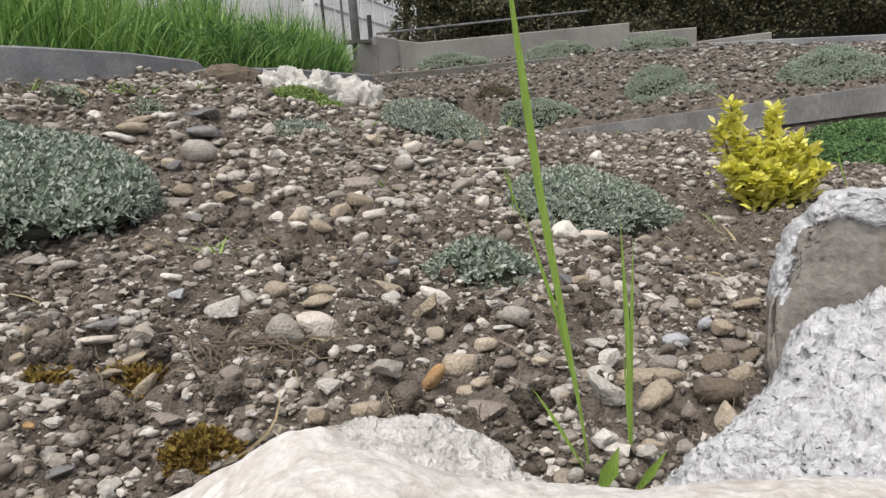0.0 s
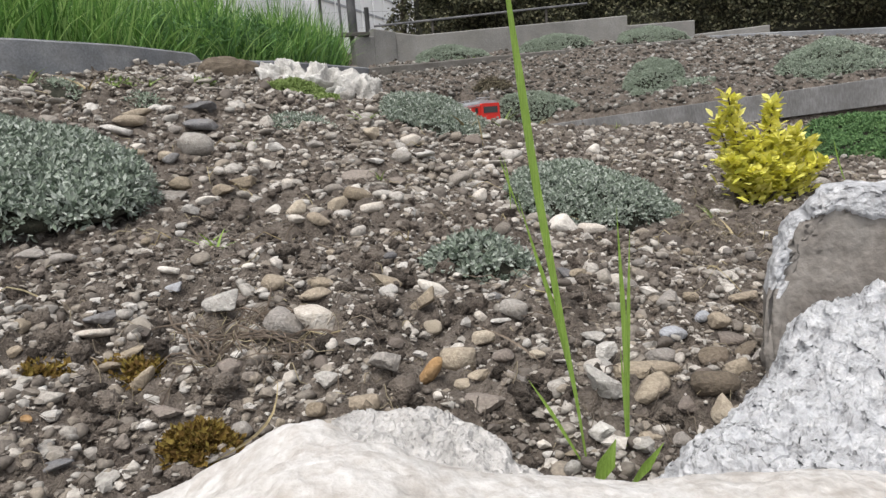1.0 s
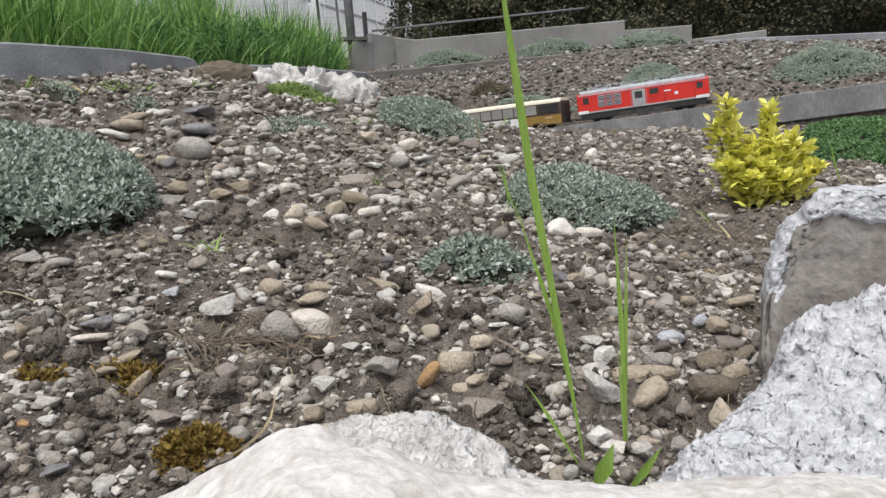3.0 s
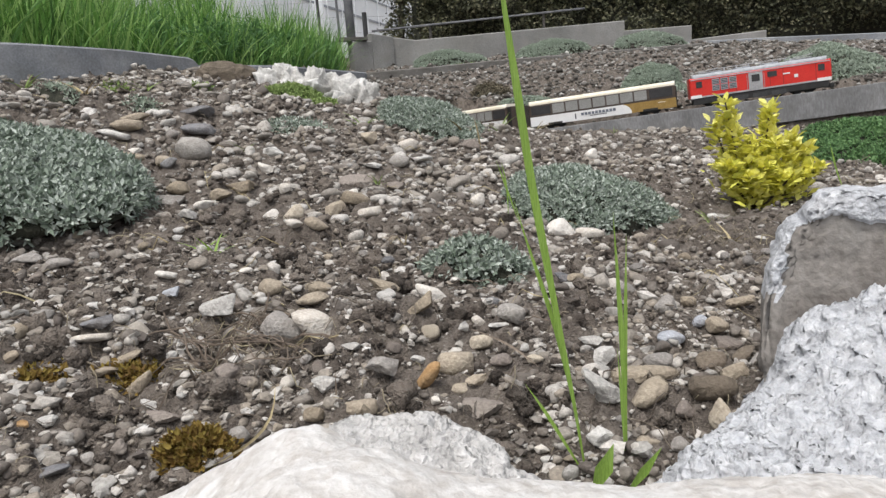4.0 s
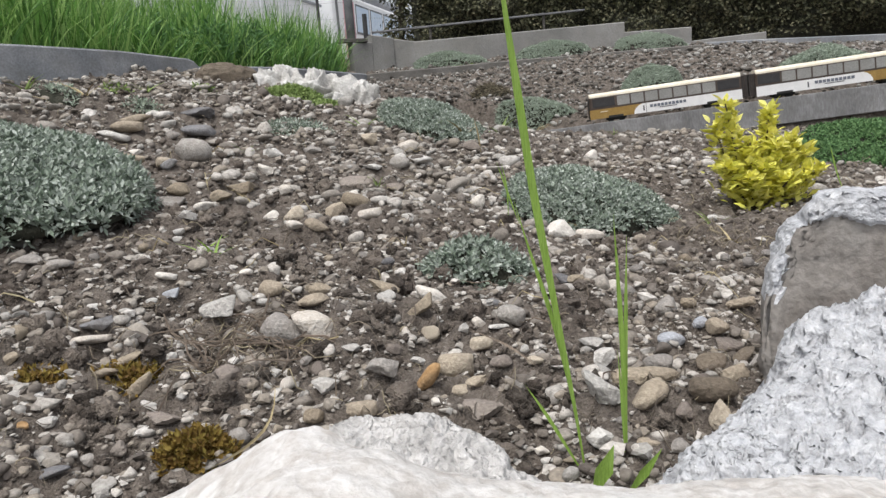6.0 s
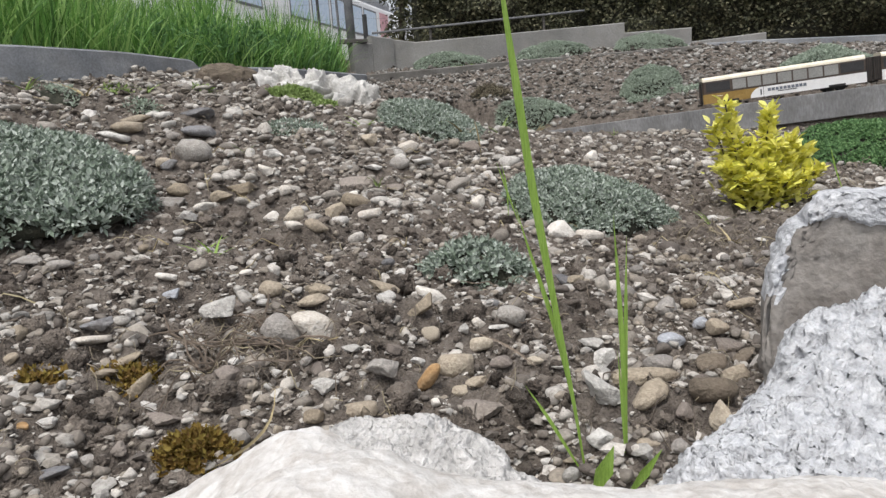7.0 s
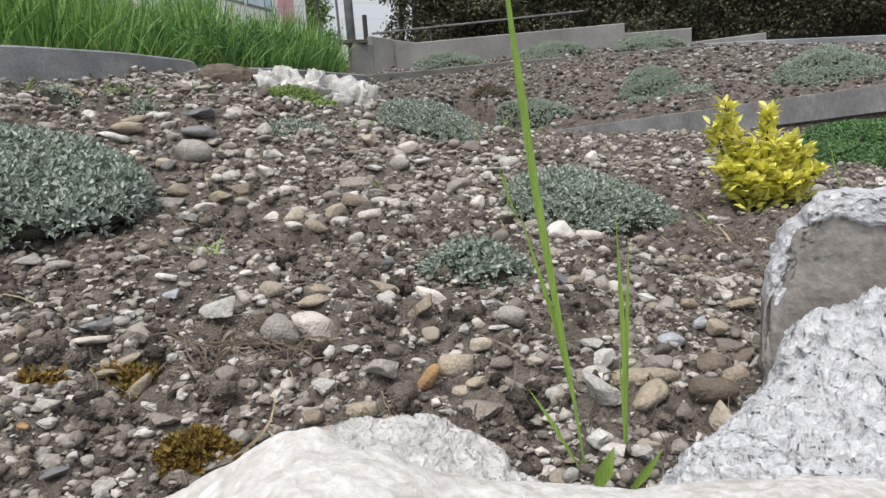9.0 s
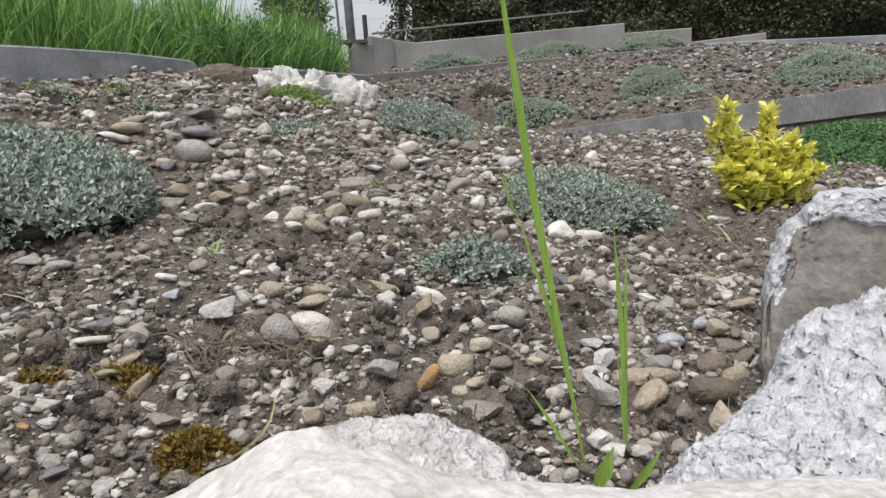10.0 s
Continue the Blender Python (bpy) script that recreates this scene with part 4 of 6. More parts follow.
# ---- meadow ----
def build_meadow():
    n = 19000
    y = 2.15 + rng.uniform(0, 1, n) ** 1.15 * 3.4
    x = meadow_edge(y) - 0.04 - 0.07 * np.clip(y - 3.2, 0, 2) - rng.uniform(0, 1, n) ** 1.25 * np.interp(y, [2.1, 5.6], [1.6, 3.6])
    z = ground_z(x, y) - 0.01
    clump = 0.72 + 0.34 * fbm(np.c_[x * 3.0, y * 3.0, x * 0], 2, 4)
    h = rng.uniform(0.30, 0.62, n) * clump * np.interp(meadow_edge(y) - x, [0, 0.15, 0.6, 1.2], [0.55, 0.74, 1.15, 1.45])
    v, f = blade_arrays(x, y, z, h, 0.004 + 0.011 * rng.uniform(0, 1, n) ** 2, rng.uniform(0, 0.10, n), rng.uniform(0, 6.28, n), rng.exponential(0.07, n))
    ob = new("meadow_grass", mesh_np("meadow_grass", v, f, GRASS))
    tagged(ob, "tall lush green meadow grass behind the edging wall", "grass", kind="stuff")
    # leafy herbs among the grass at the meadow's edge
    n = 9000
    y = 2.9 + rng.uniform(0, 1, n) * 2.1
    x = meadow_edge(y) - 0.05 - 0.07 * np.clip(y - 3.2, 0, 2) - rng.uniform(0, 1, n) ** 1.5 * 0.9
    z = ground_z(x, y) + rng.uniform(0, 1, n) ** 0.8 * (0.17 + 0.16 * np.clip((meadow_edge(y) - x) / 0.9, 0, 1) + 0.05 * vnoise(np.c_[x * 6, y * 6, x * 0], 12))
    ln = rng.uniform(0.02, 0.05, n)
    v, f = leaf_arrays(np.c_[x, y, z], rng.normal(size=(n, 3)) + np.array([0, -0.3, 0.9]), rng.normal(size=(n, 3)), ln, ln * rng.uniform(0.2, 0.4, n))
    ob = new("meadow_herbs", mesh_np("meadow_herbs", v, f, HERB, False))
    tagged(ob, "dense leafy green herbs at the meadow's edge", "herbs", kind="stuff")


build_meadow()


# ---- cushions and other plants ----
def dome(x, y, rx, ry, h, seed, level=4, lift=0.0):
    v, f = BALLS[level]
    q = v.copy()
    r = 1 + 0.16 * fbm(v * 1.7 + seed, 3, seed)
    q = q * r[:, None]
    p = np.c_[x + q[:, 0] * rx, y + q[:, 1] * ry, q[:, 2]]
    p[:, 2] = ground_z(p[:, 0], p[:, 1]) - 0.02 + lift + np.clip(q[:, 2], -0.15 if not lift else -9, 9) * (h - lift) * 0.97
    return p, f


def cushion(name, x, y, rx, ry, h, leaf, sprigs, per, material, label, category="cushion plant", seed=1, flat=0.55, open_up=1.0, lift=0.0):
    """A cushion plant: thousands of small leaves in whorls over a lumpy core painted dark as shade."""
    c = thing(name, pose(0, 0, 0), label, category, "rockery cushions")
    s = np.random.default_rng(seed)
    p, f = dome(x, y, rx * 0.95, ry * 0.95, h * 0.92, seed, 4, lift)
    part_np("shade_core", p, f, SHADE_CORE, c)
    a = p[f[:, 0]]
    nr = np.cross(p[f[:, 1]] - a, p[f[:, 2]] - a)
    area = np.linalg.norm(nr, axis=1)
    nr /= area[:, None] + 1e-12
    top = nr[:, 2] > (-0.85 if lift else -0.25)
    # Sparser leaves low down let the dark core pass for shade there.
    wt = area[top] * ((0.35 if lift else 0.10) + np.clip(nr[top, 2], 0, 1))
    pick = s.choice(np.nonzero(top)[0], sprigs, p=wt / wt.sum())
    w = s.dirichlet((1, 1, 1), sprigs)
    pt = (p[f[pick]] * w[:, :, None]).sum(1)
    n = nr[pick]
    t = n * open_up + s.normal(size=(sprigs, 3)) * 0.35
    t /= np.linalg.norm(t, axis=1, keepdims=True)
    pt = pt + t * s.uniform(-0.1, 1.0, sprigs)[:, None] * leaf
    e = np.cross(t, np.array([0.3, 0.2, 1.0]))
    e /= np.linalg.norm(e, axis=1, keepdims=True)
    g = np.cross(t, e)
    ang = (np.arange(per) * 2.4)[None] + s.uniform(0, 6.28, sprigs)[:, None]
    rad = e[:, None] * np.cos(ang)[..., None] + g[:, None] * np.sin(ang)[..., None]
    ax = rad * flat + t[:, None] * s.uniform(0.35, 1.0, (sprigs, per, 1))
    base = pt[:, None] + t[:, None] * (np.linspace(-0.6, 0.5, per)[None, :, None] * leaf)
    k = sprigs * per
    ln = s.uniform(0.7, 1.25, k) * leaf
    v, q = leaf_arrays(base.reshape(-1, 3), ax.reshape(-1, 3), np.repeat(t, per, 0), ln, ln * s.uniform(0.40, 0.58, k), 0.08, 0.1)
    if y > 3.5:
        # too far off for folded leaves: flat ones
        v = v.reshape(-1, 5, 3)[:, :4].reshape(-1, 3)
        q = np.arange(len(v)).reshape(-1, 4)
    part_np("leaves", v, q, material, c, smooth=False)
    return c


cushion("cushion_plant", -0.975, 1.57, 0.375, 0.28, 0.150, 0.0160, 6200, 6, SILVER_LEAF, "large silvery leaved cushion plant spilling over the soil", seed=31, lift=0.062)
cushion("cushion_plant", 0.050, 1.21, 0.088, 0.07, 0.064, 0.0125, 560, 6, SILVER_LEAF, "small silvery cushion plant among pebbles", seed=32)
cushion("cushion_plant", 0.368, 1.84, 0.205, 0.19, 0.116, 0.011, 5200, 5, SILVER_LEAF, "broad silvery green cushion plant on the slope", seed=33)
cushion("cushion_plant", -0.01, 2.53, 0.20, 0.17, 0.085, 0.011, 3200, 5, SILVER_LEAF, "low grey green cushion plant on the bank's crest", seed=34)
cushion("cushion_plant", 0.52, 3.90, 0.22, 0.09, 0.085, 0.0095, 2600, 5, THYME_LEAF, "low grey green cushion beside the track beam", seed=35)
cushion("cushion_plant", -0.42, 2.28, 0.11, 0.08, 0.035, 0.012, 320, 4, SILVER_LEAF, "sparse flat silvery plant between stones", seed=36)
cushion("cushion_plant", 1.17, 4.00, 0.160, 0.14, 0.145, 0.009, 4600, 5, THYME_LEAF, "round grey green cushion on the gravel slope", seed=37)
cushion("cushion_plant", 2.00, 3.78, 0.29, 0.20, 0.150, 0.010, 6500, 5, THYME_LEAF, "wide green cushion plant above the track", seed=38)
cushion("cushion_plant", 0.83, 5.14, 0.26, 0.13, 0.115, 0.0095, 4200, 5, THYME_LEAF, "low green cushion against the slab wall", seed=39)
cushion("cushion_plant", 0.12, 5.16, 0.27, 0.13, 0.110, 0.0095, 4000, 5, THYME_LEAF, "low dull green cushion against the slab wall", seed=40)
cushion("cushion_plant", 1.50, 5.16, 0.27, 0.14, 0.115, 0.0095, 4000, 5, THYME_LEAF, "low green cushion by the stepped slab", seed=41)
cushion("cushion_plant", 0.325, 4.22, 0.11, 0.09, 0.075, 0.013, 700, 4, DEAD_LEAF, "half withered brownish cushion on the gravel slope", seed=42)
cushion("cushion_plant", 1.22, 3.90, 0.24, 0.06, 0.035, 0.013, 900, 4, THYME_LEAF, "flat grey green mat along the track", seed=43)
cushion("moss_patch", -0.50, 2.72, 0.12, 0.08, 0.052, 0.011, 1300, 5, LIME_MOSS, "bright lime green moss beside the white rock", "moss", seed=44)
cushion("moss_patch", -0.36, 2.63, 0.07, 0.05, 0.03, 0.011, 500, 5, LIME_MOSS, "small lime green moss patch", "moss", seed=45)
cushion("cushion_plant", 1.645, 2.68, 0.34, 0.26, 0.14, 0.013, 5200, 5, MOSS_GREEN, "dense fresh green cushion plant below the beam", seed=46)
cushion("moss_patch", -0.262, 0.70, 0.036, 0.032, 0.044, 0.0085, 520, 6, BROWN_MOSS, "ochre brown moss tuft beside the pale rock", "moss", seed=47, flat=0.35)
cushion("moss_patch", -0.385, 0.85, 0.040, 0.022, 0.026, 0.009, 340, 4, BROWN_MOSS, "flat ochre moss scraps on the soil", "moss", seed=48)
cushion("moss_patch", -0.485, 0.84, 0.038, 0.02, 0.024, 0.009, 300, 4, BROWN_MOSS, "flat ochre moss scraps on the soil", "moss", seed=50)
cushion("moss_patch", 0.28, 5.02, 0.16, 0.04, 0.02, 0.014, 500, 4, LIME_MOSS, "thin yellow green moss strip on the kerb", "moss", seed=49)


def weed(x, y, n, size, seed, material, label):
    s = np.random.default_rng(seed)
    c = thing("weed", pose(x, y, float(soil_z(x, y)) - 0.004), label, "weed", "small weeds")
    for k in range(n):
        a = s.uniform(0, 6.28)
        v, f = blade_arrays(np.zeros(1), np.zeros(1), np.zeros(1), np.array([size * s.uniform(0.3, 0.9)]), np.array([size * 0.13]), np.array([size * s.uniform(0.2, 0.8)]),
                            np.array([a]), np.array([size * s.uniform(0.2, 0.8)]))
        part_np("leaf", v, f, material, c)


for k, (wx, wy, wr) in enumerate(((-1.13, 2.30, 0.07), (-1.00, 2.42, 0.05), (-0.90, 2.34, 0.05), (-0.80, 2.60, 0.05))):
    cushion("moss_patch", wx, wy, wr, wr * 0.6, 0.025, 0.014, 60, 4, LIME_MOSS if k % 2 else THYME_LEAF, "sparse olive weeds creeping between stones", "weed", seed=70 + k)
weed(-0.40, 1.22, 7, 0.045, 51, BLADE, "small pale green weed seedling")
weed(-0.37, 1.18, 4, 0.04, 52, BLADE, "small pale green weed seedling")
for k, (wx, wy, sz) in enumerate(((-1.06, 2.32, 0.09), (-1.22, 2.28, 0.07), (-0.92, 2.45, 0.06), (-0.43, 1.70, 0.05), (-0.52, 2.05, 0.05), (-0.22, 2.3, 0.07), (0.10, 2.45, 0.10),
                                  (0.22, 2.55, 0.09), (-0.02, 2.42, 0.06), (0.44, 3.28, 0.08), (0.80, 3.33, 0.06), (0.65, 1.75, 0.06), (0.62, 1.55, 0.05), (-0.15, 1.85, 0.05))):
    weed(wx, wy, 7, sz, 60 + k, LIME_MOSS if k % 3 else STRAW, "small yellowish weed on the stony soil")


# ---- golden shrub ----
def build_shrub(x, y):
    s = np.random.default_rng(5)
    z0 = float(ground_z(x, y))
    shrub = thing("golden_shrub", pose(x, y, z0), "small golden yellow variegated evergreen shrub", "shrub")
    meshes = []
    for k in range(3):
        t = np.linspace(0, 1, 5)
        wdt = np.array([0.12, 0.50, 0.62, 0.44, 0.05])
        cup, arch = (0.14, 0.16, 0.10)[k], (0.10, -0.05, 0.22)[k]
        v = []
        for a, b in zip(t, wdt):
            zz = -arch * a * a
            v += [(-b / 2, a, zz + cup * b), (0, a, zz), (b / 2, a, zz + cup * b)]
        f = [[3 * i + j, 3 * i + j + 1, 3 * i + j + 4, 3 * i + j + 3] for i in range(4) for j in range(2)]
        meshes.append(mesh_np("leaf", np.array(v), np.array(f), YELLOW_LEAF))
    spires = [(-0.080, 0.0, 0.282), (-0.105, 0.02, 0.225), (-0.02, -0.02, 0.165), (0.052, 0.02, 0.262), (0.05, -0.03, 0.17), (0.105, 0.0, 0.175), (0.150, 0.02, 0.14),
              (0.0, -0.06, 0.10), (-0.09, -0.05, 0.11), (0.165, -0.03, 0.085), (0.07, -0.075, 0.075), (-0.045, -0.08, 0.075)]
    for px, py, top in spires:
        st = rod((px * 0.25, py * 0.25, -0.01), (px, py, top), 0.004, 0.002, 6)
        part("stem", st, BARK, shrub)
        n = int(6 + 135 * top)
        for k in range(n):
            h = 0.16 + 0.84 * (k + 0.5) / n
            a = k * 2.4 + s.uniform(-0.4, 0.4)
            base = Vector((px * (0.25 + 0.75 * h), py * (0.25 + 0.75 * h), top * h))
            out = s.uniform(0.006, 0.034) * (1.15 - 0.75 * h)
            base += Vector((math.cos(a) * out, math.sin(a) * out, 0))
            o = new("leaf", meshes[k % 3])
            o.parent = shrub
            ln = s.uniform(0.028, 0.046) * (1.0 - 0.25 * h)
            lift = s.uniform(-10, 45) + 25 * h
            o.matrix_basis = Matrix.Translation(base) @ pose(0, 0, 0, 0, 0, math.degrees(a) - 90) @ pose(0, 0, 0, lift, s.uniform(-25, 25), 0) @ Matrix.Scale(ln, 4)
    n = 2300
    pick = np.array(spires)[s.integers(0, len(spires), n)]
    h = s.uniform(0.12, 0.95, n)[:, None]
    p = pick * np.c_[0.25 + 0.75 * h, 0.25 + 0.75 * h, h] + s.normal(size=(n, 3)) * 0.025 * (1.15 - h)
    ax = np.c_[s.normal(size=(n, 2)), s.uniform(0.1, 1.2, n)]
    ln = s.uniform(0.022, 0.040, n)
    v, f = leaf_arrays(p, ax, s.normal(size=(n, 3)) * 0.4 + np.array([0, 0, 1.0]), ln, ln * 0.6, 0.1, 0.1)
    tagged(part_np("inner_foliage", v, f, YELLOW_INNER, shrub, "yellow green inner leaves", False), kind="stuff")


build_shrub(0.850, 1.98)


# ---- rocks ----
def rock(name, x, y, z, rx, ry, rz, seed, material, label, rough=0.10, fine=0.02, turn=0, level=6, square=0.25, freq=1.6, fold=0.0):
    v, f = BALLS[level]
    q = np.sign(v) * np.abs(v) ** (1 - square)
    off = seed * 3.7
    r = 1 + rough * fbm(v * freq + off, 3, seed, 0.42) + fine * (1 - 2 * np.abs(fbm(v * 9 + off, 4, seed + 5))) - fold * np.abs(fbm(v * np.array([2.4, 2.4, 1.1]) + off, 2, seed + 8, 0.35))
    q = q * r[:, None] * np.array([rx, ry, rz])
    q = turned(q, 0, 0, radians(turn))
    ob = new(name, mesh_np(name, q, f, material))
    ob.location = (x, y, z)
    return tagged(ob, label, "rock")


rock("rock", -0.43, 2.86, 0.085, 0.105, 0.11, 0.140, 3, LIMESTONE, "jagged white limestone rock at the bank's top", 0.30, 0.014, 15, 6, 0.05, fold=0.75)
rock("rock", -0.575, 2.92, 0.120, 0.12, 0.11, 0.125, 4, LIMESTONE, "bright white limestone rock at the bank's top", 0.26, 0.012, 0, 6, 0.05, fold=0.7)
rock("rock", -0.285, 2.76, 0.033, 0.125, 0.12, 0.145, 5, LIMESTONE, "sloping creased white limestone rock", 0.24, 0.012, 40, 6, 0.05, fold=0.75)
rock("rock", -0.773, 2.880, 0.195, 0.105, 0.07, 0.062, 6, STONE["brown"], "dark grey brown rock at the wall's end", 0.20, 0.06, 10, 5, 0.35)


def relief_rock(name, levels, x0, x1, y0, y1, base, material, label, coarse=0.006, fine=0.004, freq=22.0, seed=1, step=0.0035):
    """A rock whose upper side follows a few levels, broken up by coarse and fine relief; closed below."""
    top = spline(levels, 0.0004)
    gx, gy = np.arange(x0, x1, step), np.arange(y0, y1, step)
    x, y = np.meshgrid(gx, gy)
    p = np.c_[x.ravel(), y.ravel(), np.zeros(x.size)]
    z = top(p[:, 0], p[:, 1])
    z += coarse * fbm(p * freq, 3, seed) + fine * (1 - 2.2 * np.abs(fbm(p * freq * 4.2, 3, seed + 3, 0.6)))
    ux, uy = (2 * p[:, 0] - x0 - x1) / (x1 - x0), (2 * p[:, 1] - y0 - y1) / (y1 - y0)
    edge = 1 - (np.abs(ux) ** 3.2 + np.abs(uy) ** 3.2) ** (1 / 3.2) + 0.07 * fbm(p * 9, 3, seed + 9)
    z = base + (z - base) * np.clip(edge / 0.12, 0, 1) ** 0.45
    shift = 0.006 * fbm(p * freq * 2 + 31, 2, seed + 4)
    v = np.c_[p[:, 0] + shift, p[:, 1] + shift[::-1] * 0.5, np.maximum(z, base)]
    nx, ny = len(gx), len(gy)
    i = np.arange(nx * ny).reshape(ny, nx)
    f = np.stack([i[:-1, :-1], i[:-1, 1:], i[1:, 1:], i[1:, :-1]], -1).reshape(-1, 4)
    rim = np.r_[i[0], i[1:, -1], i[-1, -2::-1], i[-2:0:-1, 0]]
    low = v[rim]
    low[:, 2] = base - 0.03
    k = np.arange(len(rim)) + len(v)
    fe = np.stack([rim, k, np.roll(k, -1), np.roll(rim, -1)], -1)
    half = len(rim) // 2
    fb = np.stack([k[1:half], k[:half - 1], k[::-1][:half - 1], k[::-1][1:half]], -1)
    ob = new(name, mesh_np(name, np.r_[v, low], np.r_[f, fe, fb], material))
    return tagged(ob, label, "rock")


relief_rock("rock", [(-0.257, 0.500, -0.289), (-0.219, 0.500, -0.268), (-0.190, 0.500, -0.255), (-0.156, 0.500, -0.239), (-0.117, 0.500, -0.224), (-0.074, 0.535, -0.255), (-0.031, 0.535, -0.269), (0.016, 0.535, -0.279), (-0.145, 0.460, -0.234), (-0.197, 0.460, -0.254), (-0.276, 0.540, -0.298), (-0.235, 0.540, -0.278), (-0.204, 0.540, -0.265), (-0.167, 0.540, -0.248), (-0.125, 0.540, -0.232), (-0.102, 0.535, -0.225), (-0.081, 0.500, -0.230), (-0.049, 0.500, -0.233), (-0.013, 0.500, -0.250), (0.036, 0.500, -0.260), (0.079, 0.510, -0.271), (0.129, 0.510, -0.279), (0.184, 0.510, -0.277), (0.247, 0.510, -0.278), (0.315, 0.510, -0.286), (-0.069, 0.560, -0.257), (-0.029, 0.560, -0.269), (0.016, 0.560, -0.283), (-0.200, 0.590, -0.350), (-0.100, 0.590, -0.350), (0.000, 0.590, -0.350), (0.080, 0.590, -0.350), (0.160, 0.590, -0.350), (0.260, 0.590, -0.350), (0.360, 0.590, -0.350), (0.480, 0.590, -0.350), (-0.219, 0.420, -0.262), (-0.187, 0.420, -0.251), (-0.134, 0.420, -0.226), (-0.101, 0.420, -0.216), (-0.067, 0.420, -0.224), (-0.013, 0.420, -0.237), (0.046, 0.420, -0.249), (0.134, 0.420, -0.256), (0.239, 0.420, -0.262), (-0.300, 0.300, -0.345), (-0.120, 0.300, -0.290), (0.020, 0.300, -0.285), (0.200, 0.300, -0.310), (0.400, 0.300, -0.320)],
            -0.48, 0.56, 0.16, 0.600, -0.37, SMOOTH_LIME, "large pale worn limestone rock lying low on the soil", 0.0028, 0.0014, 16, 3)
relief_rock("rock", [(-0.096, 0.550, -0.235), (-0.082, 0.550, -0.228), (-0.069, 0.550, -0.228), (-0.047, 0.550, -0.232), (-0.031, 0.550, -0.235), (-0.018, 0.552, -0.227), (-0.002, 0.550, -0.236), (0.015, 0.550, -0.248), (0.030, 0.550, -0.263), (0.042, 0.550, -0.277), (-0.102, 0.500, -0.236), (-0.069, 0.500, -0.237), (-0.045, 0.500, -0.240), (-0.013, 0.500, -0.255), (0.028, 0.500, -0.264), (-0.096, 0.595, -0.265), (-0.069, 0.595, -0.258), (-0.031, 0.595, -0.265), (-0.002, 0.595, -0.266), (0.030, 0.595, -0.293)],
            -0.120, 0.085, 0.478, 0.605, -0.36, PITTED_LIME, "rough crumbly whitish grey limestone ridge", 0.0042, 0.0030, 34, 5, 0.002)
relief_rock("boulder", [(0.176, 0.565, -0.301), (0.198, 0.600, -0.301), (0.224, 0.620, -0.298), (0.255, 0.650, -0.297), (0.300, 0.690, -0.297), (0.326, 0.705, -0.268), (0.342, 0.715, -0.245), (0.146, 0.585, -0.360), (0.168, 0.620, -0.360), (0.194, 0.640, -0.360), (0.225, 0.670, -0.360), (0.270, 0.710, -0.360), (0.296, 0.725, -0.360), (0.312, 0.735, -0.360), (0.340, 0.700, -0.214), (0.350, 0.690, -0.207), (0.376, 0.670, -0.198), (0.381, 0.660, -0.185), (0.400, 0.650, -0.177), (0.430, 0.640, -0.173), (0.350, 0.750, -0.259), (0.360, 0.740, -0.252), (0.386, 0.720, -0.243), (0.391, 0.710, -0.230), (0.410, 0.700, -0.222), (0.440, 0.690, -0.218), (0.325, 0.620, -0.238), (0.320, 0.565, -0.267), (0.257, 0.580, -0.279), (0.371, 0.600, -0.219), (0.342, 0.550, -0.262), (0.193, 0.535, -0.287), (0.255, 0.525, -0.289), (0.325, 0.520, -0.294)],
            0.13, 0.70, 0.500, 0.79, -0.37, LICHEN_ROCK, "rough crumbly whitish grey limestone boulder", 0.0050, 0.0040, 58, 7, 0.002)


def split_boulder():
    """An upright boulder: pale crumbly skin, one broken brownish face."""
    v, f = BALLS[6]
    q = np.sign(v) * np.abs(v) ** np.array([0.38, 0.38, 0.5])
    q = q * (1 + 0.085 * fbm(v * 2.4 + 5, 3, 14) + 0.018 * (1 - 2 * np.abs(fbm(v * 11, 4, 15))))[:, None] * np.array([0.153, 0.085, 0.134])
    q[:, 0] += 0.10 * np.clip(q[:, 2] - 0.02, 0, 1) * (q[:, 0] < 0) * 3.0
    lean = -0.034 + 0.12 * q[:, 2] + 0.003 * fbm(q * 30, 3, 8)
    cut = q[:, 1] < lean
    q[cut, 1] = lean[cut]
    broken = cut & (q[:, 2] < 0.110 + 0.010 * fbm(q * 25, 2, 18)) & (q[:, 0] > -0.128 + 0.010 * fbm(q * 22, 2, 19))
    q[cut & ~broken, 1] -= 0.006
    broken |= (v[:, 0] < -0.55) & (q[:, 2] < 0.035 + 0.02 * fbm(q * 25, 2, 22))
    me = mesh_np("boulder", q, f, LICHEN_ROCK)
    me.materials.append(BROKEN_FACE)
    me.polygons.foreach_set("material_index", broken[f].all(1).astype(np.int32))
    ob = new("boulder", me)
    ob.location, ob.rotation_euler = (0.489, 0.740, -0.240), (0, 0, radians(-18))
    tagged(ob, "upright limestone boulder with one brownish broken face", "rock")


split_boulder()


